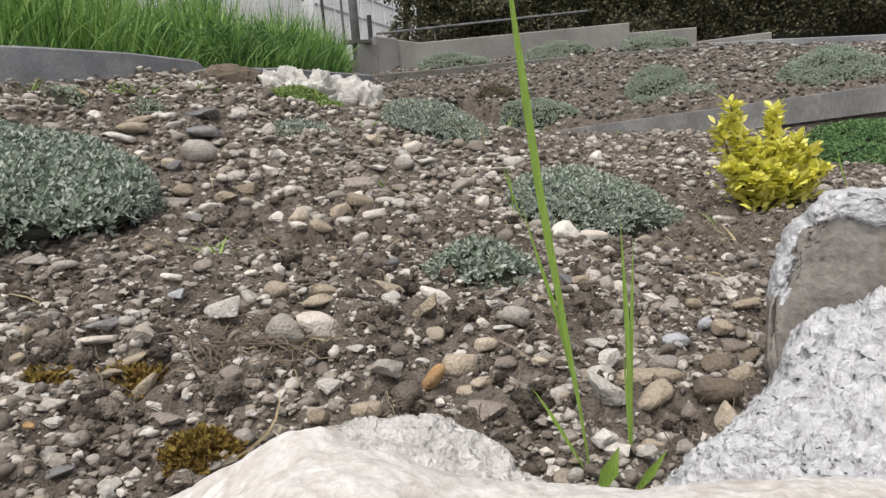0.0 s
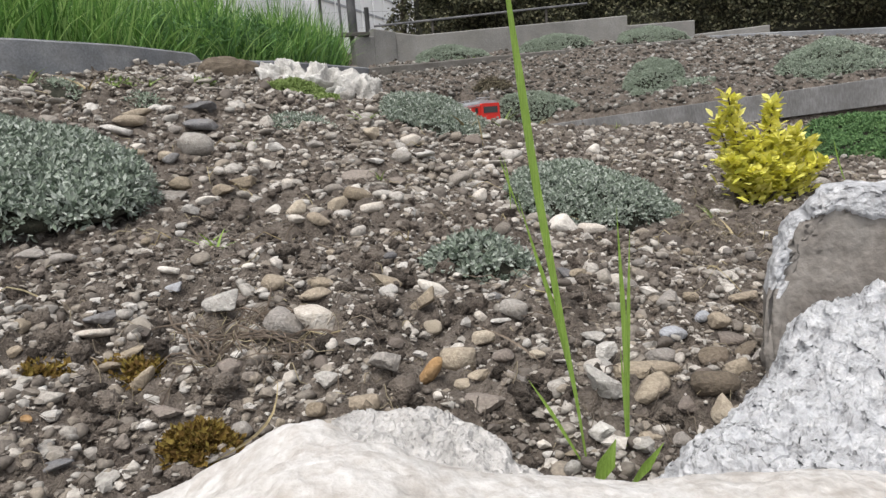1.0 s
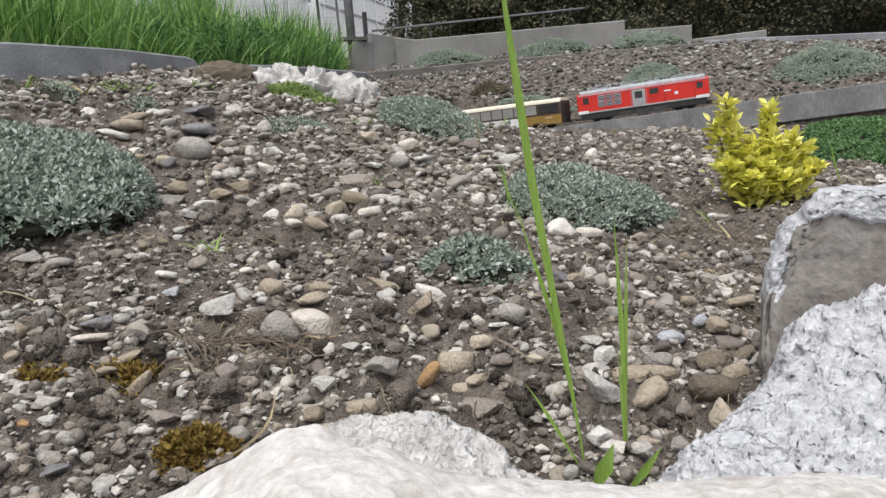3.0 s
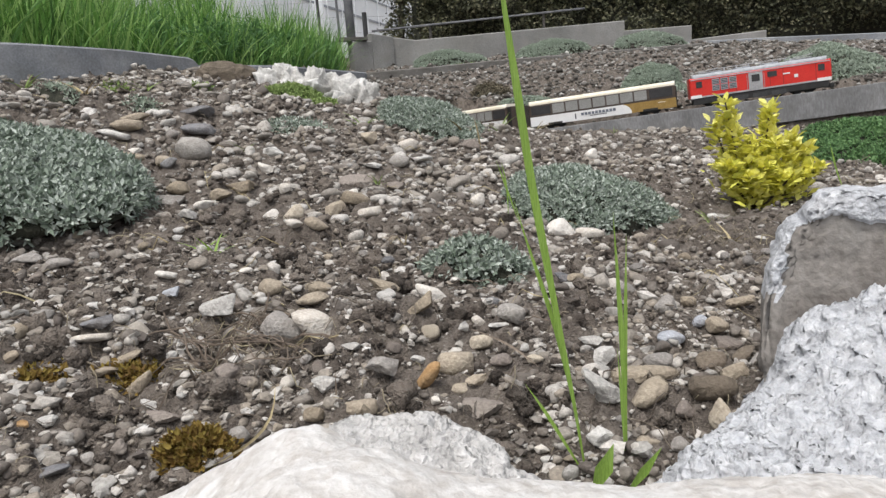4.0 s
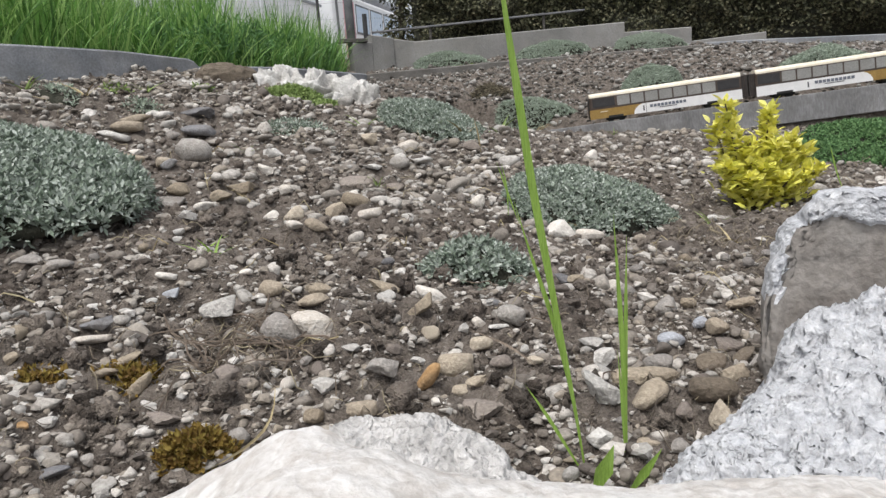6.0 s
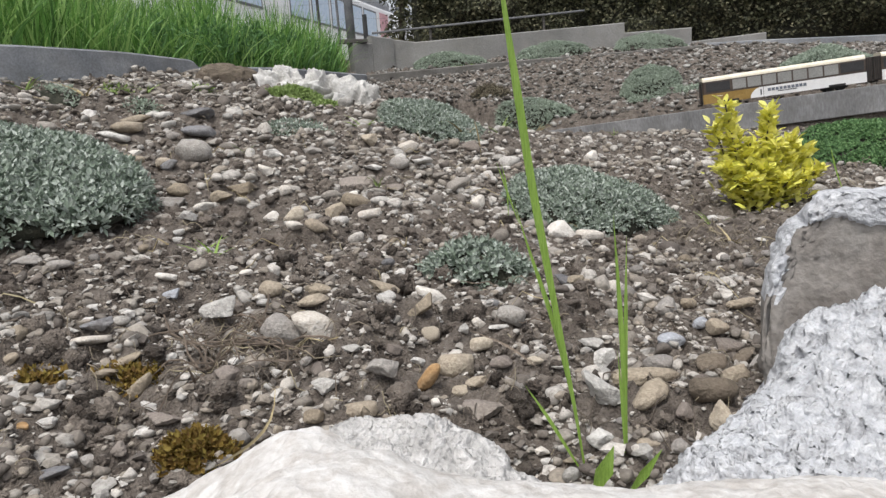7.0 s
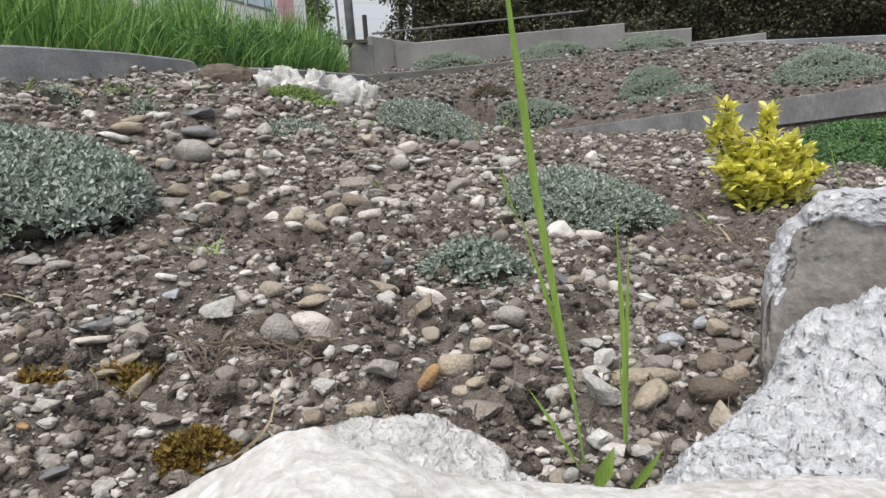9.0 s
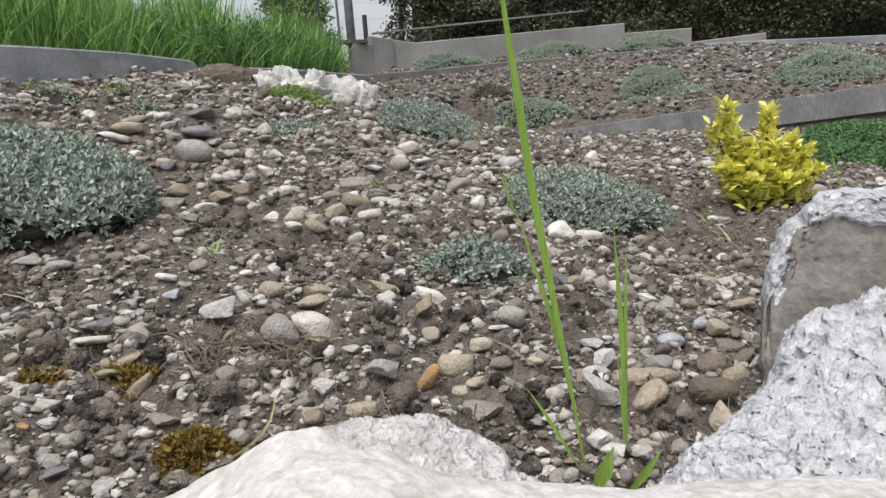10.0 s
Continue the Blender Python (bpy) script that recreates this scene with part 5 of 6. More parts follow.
# ---- tall grass beside the pale rock ----
def ribbon(points, width, fold=0.35):
    """A long folded blade along a smooth curve through a few points."""
    p = smooth_line(points, 0.015)
    n = len(p)
    d = np.gradient(p, axis=0)
    d /= np.linalg.norm(d, axis=1, keepdims=True)
    side = np.cross(d, np.array([0.25, -1.0, 0.1]))
    side /= np.linalg.norm(side, axis=1, keepdims=True)
    nr = np.cross(side, d)
    t = np.linspace(0, 1, n)
    w = (width * np.minimum(1, 0.22 + 1.8 * t) * np.clip((1 - t) * 3.0, 0.03, 1) / 2)[:, None]
    v = np.stack([p - side * w + nr * w * fold, p, p + side * w + nr * w * fold], 1).reshape(-1, 3)
    f = np.array([[3 * i + j, 3 * i + j + 1, 3 * i + j + 4, 3 * i + j + 3] for i in range(n - 1) for j in range(2)])
    return v, f


def grass_tuft(blades, label):
    foot = np.array(blades[0][0][0])
    c = thing("grass_tuft", pose(*foot), label, "grass", "tall grass tufts")
    for pts, wd, mt in blades:
        v, f = ribbon(np.array(pts) - foot, wd)
        part_np("blade", v, f, mt, c)
    SWAYING.append((c, foot))


SWAYING = []
grass_tuft([
    ([(0.122, 0.66, -0.345), (0.113, 0.66, -0.27), (0.1005, 0.66, -0.187), (0.083, 0.66, -0.065), (0.066, 0.66, 0.097), (0.058, 0.66, 0.2)], 0.0078, BLADE),
    ([(0.123, 0.662, -0.345), (0.112, 0.665, -0.26), (0.098, 0.668, -0.19), (0.078, 0.67, -0.12), (0.067, 0.67, -0.075)], 0.0045, BLADE),
    ([(0.121, 0.655, -0.345), (0.102, 0.655, -0.31), (0.085, 0.657, -0.275), (0.068, 0.66, -0.25)], 0.0035, BLADE),
    ([(0.117, 0.60, -0.332), (0.120, 0.60, -0.310), (0.127, 0.60, -0.296), (0.136, 0.60, -0.288)], 0.018, BLADE)],
    "tall bright green grass blades beside the pale rock")
grass_tuft([
    ([(0.162, 0.66, -0.345), (0.161, 0.66, -0.28), (0.160, 0.66, -0.213), (0.1555, 0.66, -0.093)], 0.0050, BLADE),
    ([(0.163, 0.664, -0.345), (0.163, 0.664, -0.26), (0.165, 0.664, -0.19), (0.168, 0.664, -0.115)], 0.0042, BLADE),
    ([(0.160, 0.656, -0.345), (0.158, 0.656, -0.28), (0.155, 0.656, -0.22)], 0.0030, BLADE),
    ([(0.146, 0.60, -0.336), (0.156, 0.60, -0.317), (0.168, 0.60, -0.303), (0.178, 0.60, -0.294)], 0.010, BLADE)],
    "shorter upright green grass blades among pebbles")


def stalk(points, width, material, label):
    v, f = ribbon(points, width, 0.2)
    tagged(part_np("stalk", v, f, material), label, "stalk", "dry litter")


stalk([(-0.176, 0.700, -0.251), (-0.173, 0.690, -0.267), (-0.175, 0.670, -0.276), (-0.183, 0.640, -0.276), (-0.191, 0.620, -0.280), (-0.203, 0.600, -0.277), (-0.212, 0.590, -0.279)], 0.0030, STRAW, "curved pale dry grass stalk beside the rock")
stalk([(-0.131, 0.78, -0.310), (-0.127, 0.77, -0.29), (-0.128, 0.78, -0.265)], 0.0022, TWIG, "short upright reddish twig")
stalk([(0.03, 0.92, -0.27), (0.07, 0.86, -0.272), (0.10, 0.80, -0.285)], 0.0026, TWIG, "thin dry twig lying over pebbles")
stalk([(0.14, 2.30, -0.13), (0.13, 2.28, -0.03), (0.12, 2.28, 0.0)], 0.005, STRAW, "thin faded grass stalk on the slope")
stalk([(0.16, 1.50, -0.22), (0.135, 1.50, -0.14), (0.12, 1.50, -0.09)], 0.004, BLADE, "thin faded green stalk on the slope")
stalk([(0.15, 1.62, -0.22), (0.15, 1.62, -0.15), (0.14, 1.62, -0.10)], 0.004, BLADE, "thin faded green stalk on the slope")
stalk([(1.13, 2.05, -0.27), (1.11, 2.05, -0.22), (1.09, 2.05, -0.14)], 0.006, BLADE, "thin green stalk before the green cushion")


# ---- stones that stand out ----
STONE_SEED, PLACED = [100], []
STONE_SHAPES = [stone_shape(3, 200 + k, 0.22, 0.10) for k in range(13)]


ROUGH_SHAPES = [broken_shape(230 + k) for k in range(9)]


def stone(tone, x, y, w, d, h, turn=0, shapes=STONE_SHAPES):
    STONE_SEED[0] += 1
    k = STONE_SEED[0]
    v, f = shapes[k % len(shapes)]
    tilt = radians(turn)
    q = v * np.array([w, d, h]) / 2
    q = turned(q, radians((k * 23) % 24 - 12), -tilt, radians((k * 37) % 24 - 12))
    ob = new("stone", mesh_np("stone", q, f, STONE[tone]))
    ob.location = (x, y, float(soil_z(x, y)) + h * 0.26)
    PLACED.append((x, y, max(w, d) / 2))
    tagged(ob, STONE_LABEL[tone], "stone", "loose stones on the bed")


STONE_LABEL = {"cream": "smooth cream white river stone lying on soil", "pale": "rough pale grey limestone piece on soil", "beige": "rounded beige river stone on soil",
               "tan": "rounded tan river stone on soil", "taupe": "dull grey brown stone half sunk in soil", "grey": "rounded grey river stone on soil",
               "slate": "dark slate grey stone on soil", "blue": "flat bluish white stone on soil", "brown": "dark brown wet looking stone", "ochre": "upright orange brown stone wedge"}
stone("cream", -0.174, 0.936, 0.072, 0.041, 0.036, -38)
stone("grey", -0.218, 0.946, 0.061, 0.047, 0.041, -35)
stone("grey", -0.074, 0.822, 0.053, 0.035, 0.031, 12, ROUGH_SHAPES)
stone("ochre", -0.028, 0.814, 0.047, 0.022, 0.019, 55)
stone("beige", 0.007, 0.866, 0.050, 0.044, 0.040, 0)
stone("taupe", 0.026, 0.770, 0.066, 0.041, 0.024, 0, ROUGH_SHAPES)
stone("pale", -0.311, 0.964, 0.058, 0.036, 0.030, 0, ROUGH_SHAPES)
stone("pale", -0.438, 0.756, 0.029, 0.018, 0.015, 0, ROUGH_SHAPES)
stone("ochre", -0.456, 0.740, 0.018, 0.011, 0.010, 0)
stone("grey", -0.377, 0.716, 0.022, 0.015, 0.013, -30)
stone("pale", -0.396, 0.718, 0.017, 0.010, 0.009, 28)
stone("slate", -0.398, 0.678, 0.037, 0.023, 0.009, 8)
stone("grey", -0.296, 0.668, 0.019, 0.011, 0.009, 55, ROUGH_SHAPES)
stone("taupe", -0.349, 0.718, 0.017, 0.018, 0.017, 0)
stone("taupe", -0.318, 0.768, 0.042, 0.026, 0.013, -10, ROUGH_SHAPES)
stone("pale", -0.345, 0.800, 0.031, 0.013, 0.011, -32, ROUGH_SHAPES)
stone("grey", -0.233, 0.746, 0.026, 0.025, 0.023, 20)
stone("cream", -0.450, 0.906, 0.054, 0.034, 0.012, 0)
stone("slate", -0.451, 0.928, 0.054, 0.034, 0.018, 10, ROUGH_SHAPES)
stone("beige", -0.410, 0.840, 0.048, 0.030, 0.013, 18, ROUGH_SHAPES)
stone("tan", -0.388, 0.858, 0.039, 0.024, 0.009, 12)
stone("beige", -0.525, 0.854, 0.027, 0.017, 0.014, 25)
stone("pale", -0.339, 0.862, 0.017, 0.013, 0.012, 0, ROUGH_SHAPES)
stone("pale", -0.324, 0.852, 0.017, 0.011, 0.009, 0, ROUGH_SHAPES)
stone("taupe", -0.268, 0.844, 0.034, 0.033, 0.030, 20)
stone("tan", -0.367, 0.828, 0.048, 0.020, 0.018, 48)
stone("grey", -0.718, 1.256, 0.054, 0.033, 0.015, 0)
stone("grey", -0.657, 1.248, 0.048, 0.030, 0.017, 0)
stone("taupe", -0.650, 1.154, 0.030, 0.019, 0.012, 25)
stone("cream", -0.556, 1.134, 0.017, 0.011, 0.009, 28, ROUGH_SHAPES)
stone("cream", -0.418, 1.094, 0.035, 0.022, 0.012, -12)
stone("cream", -0.303, 1.110, 0.022, 0.014, 0.009, 0)
stone("beige", -0.257, 1.052, 0.042, 0.028, 0.026, 0)
stone("blue", -0.406, 1.062, 0.029, 0.018, 0.016, 0, ROUGH_SHAPES)
stone("tan", -0.189, 1.064, 0.049, 0.030, 0.020, 0)
stone("beige", -0.186, 1.008, 0.049, 0.031, 0.017, 6)
stone("pale", 0.158, 0.744, 0.056, 0.030, 0.026, -35, ROUGH_SHAPES)
stone("pale", 0.146, 0.684, 0.035, 0.021, 0.019, 8, ROUGH_SHAPES)
stone("beige", 0.187, 0.676, 0.024, 0.015, 0.011, 0)
stone("grey", 0.220, 0.682, 0.022, 0.016, 0.015, 10)
stone("tan", 0.218, 0.804, 0.080, 0.050, 0.021, 0)
stone("tan", 0.209, 0.746, 0.053, 0.033, 0.023, 28)
stone("brown", 0.269, 0.734, 0.057, 0.036, 0.030, 0)
stone("beige", 0.334, 0.826, 0.035, 0.032, 0.028, 30)
stone("brown", 0.324, 0.872, 0.041, 0.028, 0.025, 0)
stone("grey", 0.250, 0.858, 0.041, 0.025, 0.022, 12)
stone("blue", 0.289, 0.922, 0.040, 0.025, 0.023, -20)
stone("beige", 0.366, 0.974, 0.034, 0.026, 0.024, 0)
stone("blue", 0.350, 0.988, 0.027, 0.017, 0.015, 20)
stone("taupe", 0.360, 0.928, 0.048, 0.030, 0.020, 0)
stone("brown", 0.372, 0.892, 0.036, 0.022, 0.015, 28)
stone("beige", 0.265, 0.698, 0.031, 0.032, 0.028, 40, ROUGH_SHAPES)
stone("taupe", 0.238, 0.720, 0.022, 0.019, 0.018, 0)
stone("slate", 0.307, 0.716, 0.022, 0.021, 0.019, 40, ROUGH_SHAPES)
stone("grey", 0.313, 1.020, 0.036, 0.031, 0.028, 0)
stone("tan", 0.357, 1.062, 0.026, 0.020, 0.018, 0)
stone("beige", 0.431, 1.046, 0.046, 0.029, 0.016, 12)
stone("pale", 0.181, 0.900, 0.039, 0.024, 0.018, -20, ROUGH_SHAPES)
stone("pale", 0.184, 0.860, 0.034, 0.028, 0.025, 0, ROUGH_SHAPES)
stone("cream", -0.020, 1.092, 0.062, 0.031, 0.027, -40)
stone("tan", -0.043, 1.018, 0.061, 0.023, 0.020, 32, ROUGH_SHAPES)
stone("tan", -0.087, 1.080, 0.068, 0.042, 0.023, -25, ROUGH_SHAPES)
stone("grey", 0.088, 0.986, 0.041, 0.033, 0.030, 0)
stone("pale", 0.020, 0.954, 0.019, 0.018, 0.016, 30, ROUGH_SHAPES)
stone("cream", 0.043, 0.994, 0.023, 0.017, 0.015, -20)
stone("cream", -0.059, 0.946, 0.019, 0.019, 0.017, 0)
stone("beige", 0.041, 0.930, 0.033, 0.024, 0.021, 0)
stone("pale", 0.065, 0.974, 0.036, 0.022, 0.007, 0, ROUGH_SHAPES)
stone("pale", -0.145, 0.806, 0.033, 0.022, 0.020, 0, ROUGH_SHAPES)
stone("beige", -0.100, 0.758, 0.042, 0.026, 0.020, 6)
stone("tan", -0.152, 0.756, 0.024, 0.018, 0.016, 0)
stone("beige", 0.007, 0.818, 0.033, 0.020, 0.011, 4)
stone("beige", 0.030, 0.814, 0.029, 0.018, 0.016, 15, ROUGH_SHAPES)
stone("cream", -0.020, 0.780, 0.014, 0.011, 0.010, 0)
stone("pale", -0.038, 0.878, 0.027, 0.017, 0.013, 0, ROUGH_SHAPES)
stone("pale", -0.122, 0.882, 0.028, 0.018, 0.012, -10, ROUGH_SHAPES)
stone("grey", -0.178, 0.866, 0.019, 0.012, 0.011, 0, ROUGH_SHAPES)
stone("pale", -0.212, 0.860, 0.017, 0.013, 0.012, 0, ROUGH_SHAPES)
stone("cream", 0.268, 1.658, 0.074, 0.053, 0.048, 0)
stone("cream", 0.325, 1.614, 0.067, 0.041, 0.027, -8)
stone("cream", 0.092, 1.782, 0.041, 0.039, 0.036, 0)
stone("grey", -0.645, 1.968, 0.112, 0.083, 0.075, -8)
stone("beige", -0.862, 2.124, 0.101, 0.063, 0.036, 0)
stone("slate", -0.670, 2.134, 0.101, 0.063, 0.036, -12)
stone("slate", -0.722, 2.310, 0.124, 0.077, 0.039, 0, ROUGH_SHAPES)
stone("beige", -0.878, 2.220, 0.102, 0.063, 0.031, 0)
stone("tan", -0.785, 1.878, 0.121, 0.075, 0.040, 0)
stone("tan", -0.604, 1.728, 0.061, 0.038, 0.034, -10)
stone("tan", -0.461, 1.742, 0.088, 0.055, 0.045, 0, ROUGH_SHAPES)
stone("tan", -0.499, 1.666, 0.064, 0.040, 0.031, 25, ROUGH_SHAPES)
stone("cream", -0.432, 1.868, 0.049, 0.031, 0.029, -25, ROUGH_SHAPES)
stone("pale", -0.442, 2.042, 0.081, 0.050, 0.034, -8, ROUGH_SHAPES)
stone("cream", -0.345, 1.664, 0.028, 0.028, 0.026, 0)
stone("beige", -0.301, 1.510, 0.053, 0.036, 0.032, 20)
stone("beige", -0.226, 1.552, 0.057, 0.035, 0.031, 10, ROUGH_SHAPES)
stone("cream", -0.148, 1.544, 0.059, 0.037, 0.026, 10)
stone("taupe", -0.200, 1.866, 0.103, 0.064, 0.034, -5)
stone("grey", -0.105, 2.020, 0.062, 0.041, 0.037, 0)
stone("cream", -0.079, 2.200, 0.067, 0.052, 0.047, -15)
stone("beige", -0.191, 2.192, 0.054, 0.048, 0.044, 0, ROUGH_SHAPES)
stone("cream", -0.057, 2.422, 0.033, 0.025, 0.022, 0)
stone("pale", -0.164, 1.976, 0.067, 0.041, 0.021, 0, ROUGH_SHAPES)
stone("cream", -0.272, 1.356, 0.035, 0.022, 0.017, -10)
stone("beige", -0.232, 1.364, 0.048, 0.030, 0.023, -20)
stone("cream", -0.358, 1.554, 0.040, 0.029, 0.026, 0)
stone("tan", -0.183, 1.612, 0.069, 0.043, 0.032, -20)
stone("cream", 0.525, 2.522, 0.050, 0.051, 0.046, 0)
stone("pale", 0.654, 1.762, 0.027, 0.021, 0.019, 0)
stone("pale", -0.877, 2.064, 0.095, 0.059, 0.025, -14)
stone("cream", -0.912, 2.176, 0.057, 0.035, 0.020, 0)
stone("grey", -0.742, 2.122, 0.049, 0.030, 0.026, 0)
stone("slate", -0.676, 1.884, 0.046, 0.035, 0.032, 0)
stone("beige", -0.699, 1.912, 0.059, 0.036, 0.029, 0)
stone("cream", -0.791, 1.970, 0.039, 0.024, 0.021, 0, ROUGH_SHAPES)
stone("grey", -0.625, 1.678, 0.090, 0.056, 0.036, -15, ROUGH_SHAPES)
stone("cream", -0.515, 1.606, 0.049, 0.031, 0.022, 12)
stone("pale", -0.509, 1.476, 0.041, 0.025, 0.020, -8, ROUGH_SHAPES)
stone("taupe", 0.102, 2.290, 0.070, 0.044, 0.032, 0)
stone("grey", -0.340, 2.072, 0.060, 0.037, 0.022, 0, ROUGH_SHAPES)
stone("cream", -0.208, 1.732, 0.045, 0.028, 0.019, 10)
stone("taupe", -0.110, 1.880, 0.058, 0.036, 0.029, -20, ROUGH_SHAPES)
stone("tan", 0.199, 1.116, 0.034, 0.021, 0.012, 0, ROUGH_SHAPES)
stone("slate", 0.187, 1.126, 0.038, 0.024, 0.016, -15, ROUGH_SHAPES)
stone("cream", 0.275, 1.742, 0.035, 0.022, 0.019, 0)
stone("pale", 0.092, 0.866, 0.020, 0.013, 0.012, 20, ROUGH_SHAPES)
stone("beige", 0.098, 0.832, 0.022, 0.013, 0.011, 0)
stone("taupe", 0.061, 0.836, 0.032, 0.020, 0.014, 0)
stone("cream", 0.087, 0.702, 0.018, 0.011, 0.009, 0, ROUGH_SHAPES)
stone("pale", 0.089, 0.680, 0.016, 0.010, 0.007, 0)
stone("tan", 0.108, 0.662, 0.017, 0.011, 0.007, 0, ROUGH_SHAPES)
stone("grey", 0.168, 0.702, 0.016, 0.011, 0.010, 0)
stone("cream", 0.076, 0.644, 0.013, 0.008, 0.006, 0)


# ---- gravel, clods, twigs ----
def bed_points(n, s, y0=0.5, y1=3.35, near=1.0):
    """Random places in the camera's view wedge in front of the track, denser close by."""
    y = y0 + (y1 - y0) * s.uniform(0, 1, n) ** near
    x = s.uniform(-1, 1, n) * (0.12 + 0.66 * y) + 0.02 * y
    ok = (x > meadow_edge(y) + 0.03) & (track_side(x, y) < -0.08)
    return x[ok], y[ok]


def clear_of_stones(x, y, size):
    """True where a piece of that size does not touch one of the single stones."""
    a = np.array(PLACED)
    d = np.hypot(x[:, None] - a[None, :, 0], y[:, None] - a[None, :, 1])
    return (d > a[None, :, 2] * 0.85 + size[:, None] * 0.42).all(1)


def chip_shape(seed):
    """A small angular fragment."""
    v, f = BALLS[1]
    s = np.random.default_rng(seed)
    q = v * s.uniform(0.6, 1.15, (len(v), 1)) + s.normal(0, 0.12, v.shape)
    return q / np.abs(q).max(axis=0), f


HEAPS = [(-0.61, 1.07, 0.070, 22), (-0.67, 1.12, 0.050, 14), (-0.55, 1.03, 0.050, 14), (-0.39, 0.78, 0.022, 14), (-0.36, 0.79, 0.015, 7), (-0.38, 0.75, 0.020, 10), (-0.30, 0.69, 0.015, 7), (-0.09, 1.18, 0.040, 22), (-0.10, 0.94, 0.022, 8), (-0.02, 1.01, 0.045, 22), (0.01, 1.01, 0.030, 12), (-0.11, 0.90, 0.030, 10), (0.10, 0.78, 0.030, 14), (0.06, 0.78, 0.030, 12), (-0.22, 1.83, 0.060, 18), (-0.07, 1.47, 0.070, 26), (0.05, 1.55, 0.060, 18), (-0.30, 1.83, 0.050, 14), (0.41, 1.53, 0.060, 20), (0.27, 1.28, 0.060, 20), (-0.22, 1.16, 0.050, 18), (-0.45, 1.46, 0.060, 18), (0.20, 0.72, 0.020, 12), (0.22, 0.71, 0.015, 8), (0.21, 1.03, 0.050, 16), (0.15, 0.98, 0.040, 14), (-0.17, 0.88, 0.030, 10), (-0.48, 0.86, 0.030, 12), (-0.51, 0.87, 0.030, 10), (-0.46, 0.87, 0.020, 8), (-0.04, 0.77, 0.020, 8), (0.04, 0.73, 0.020, 6), (-0.30, 0.79, 0.030, 10), (-0.39, 0.90, 0.040, 12)]


def build_gravel():
    s = np.random.default_rng(17)
    heap = []
    chips = [chip_shape(340 + k) for k in range(14)]
    grit = [stone_shape(1, 300 + k, 0.16, 0.1) for k in range(8)]
    fine = [stone_shape(2, 310 + k, 0.2, 0.15) for k in range(8)]
    mid = [stone_shape(3, 320 + k, 0.17, 0.1) for k in range(8)]

    def lay(name, shapes, x, y, size, sink, material, label, flat=(0.45, 0.8), smooth=True):
        if y.min() < 3.3:
            k = clear_of_stones(x, y, size)
            x, y, size = x[k], y[k], size[k]
        n = len(x)
        a, b, c = size / 2, size / 2 * s.uniform(0.6, 0.95, n), size / 2 * s.uniform(*flat, n)
        z = soil_z(x, y) + c * sink
        v, f = scatter(shapes, x, y, z, a, b, c, s.normal(0, 0.22, n), s.normal(0, 0.22, n), s.uniform(0, 6.28, n), s.integers(0, len(shapes), n))
        ob = new(name, mesh_np(name, v, f, material, smooth))
        tagged(ob, label, "gravel", kind="stuff")

    # patches: stony in some places, bare soil in others
    def patchy(x, y, lo):
        d = fbm(np.c_[x * 3.2, y * 3.2, x * 0], 3, 41) * 0.5 + 0.64
        d = d + 0.30 * ramp(1.15 - y, 0.0, 0.2) * ramp(-x, 0.0, 0.15) + 0.35 * ramp(y, 1.6, 2.2) * ramp(-x, -0.1, 0.2)
        d = d - 0.75 * np.exp(-((x - 0.66) / 0.24) ** 2 - ((y - 1.62) / 0.30) ** 2)
        return s.uniform(0, 1, len(x)) < np.clip(d, lo * 0.5, 1)
    x, y = bed_points(25000, s, near=1.45)
    k = patchy(x, y, 0.3)
    x, y = x[k], y[k]
    size = np.clip(s.lognormal(math.log(0.0058), 0.35, len(x)), 0.003, 0.011) * np.interp(y, [0.5, 1.2, 3], [0.8, 1.0, 1.9])
    lay("grit", grit, x, y, size, 0.3, GRAVEL, "fine grit and crumbs strewn over dark soil")
    x, y = bed_points(22000, s, near=1.15)
    k = patchy(x, y, 0.18)
    x, y = x[k], y[k]
    size = np.clip(s.lognormal(math.log(0.0125), 0.42, len(x)), 0.006, 0.026) * np.interp(y, [0.5, 1.2, 3], [0.85, 1.0, 1.5])
    near = y < 1.3
    lay("fine_gravel", fine, x[near], y[near], size[near], 0.25, GRAVEL, "fine mixed grey and beige pebbles on dark soil")
    lay("fine_gravel", grit, x[~near], y[~near], size[~near], 0.25, GRAVEL, "fine mixed grey and beige pebbles on the upper bed")
    x, y = bed_points(2100, s, near=1.0)
    k = patchy(x, y, 0.12)
    x, y = x[k], y[k]
    size = np.clip(s.lognormal(math.log(0.024), 0.36, len(x)), 0.018, 0.05) * np.interp(y, [0.5, 1.2, 3], [0.8, 1.0, 1.45])
    near = y < 1.2
    lay("coarse_gravel", mid, x[near], y[near], size[near], 0.3, GRAVEL, "mixed river pebbles, grey, beige and white")
    lay("coarse_gravel", fine, x[~near], y[~near], size[~near], 0.3, GRAVEL, "mixed river pebbles on the upper bed")
    # a stonier stretch on the upper bank
    x, y = bed_points(1750, s, 1.5, 2.95, 1.0)
    k = (x < 0.25) & (s.uniform(0, 1, len(x)) < 0.85)
    x, y = x[k], y[k]
    size = np.clip(s.lognormal(math.log(0.034), 0.45, len(x)), 0.014, 0.085)
    lay("coarse_gravel", fine, x, y, size, 0.15, LIGHT_GRAVEL, "larger pale river stones on the upper bank", (0.22, 0.55))
    # dug earth: heaps of jagged clods, and more of them strewn about
    lumps, small = [], []
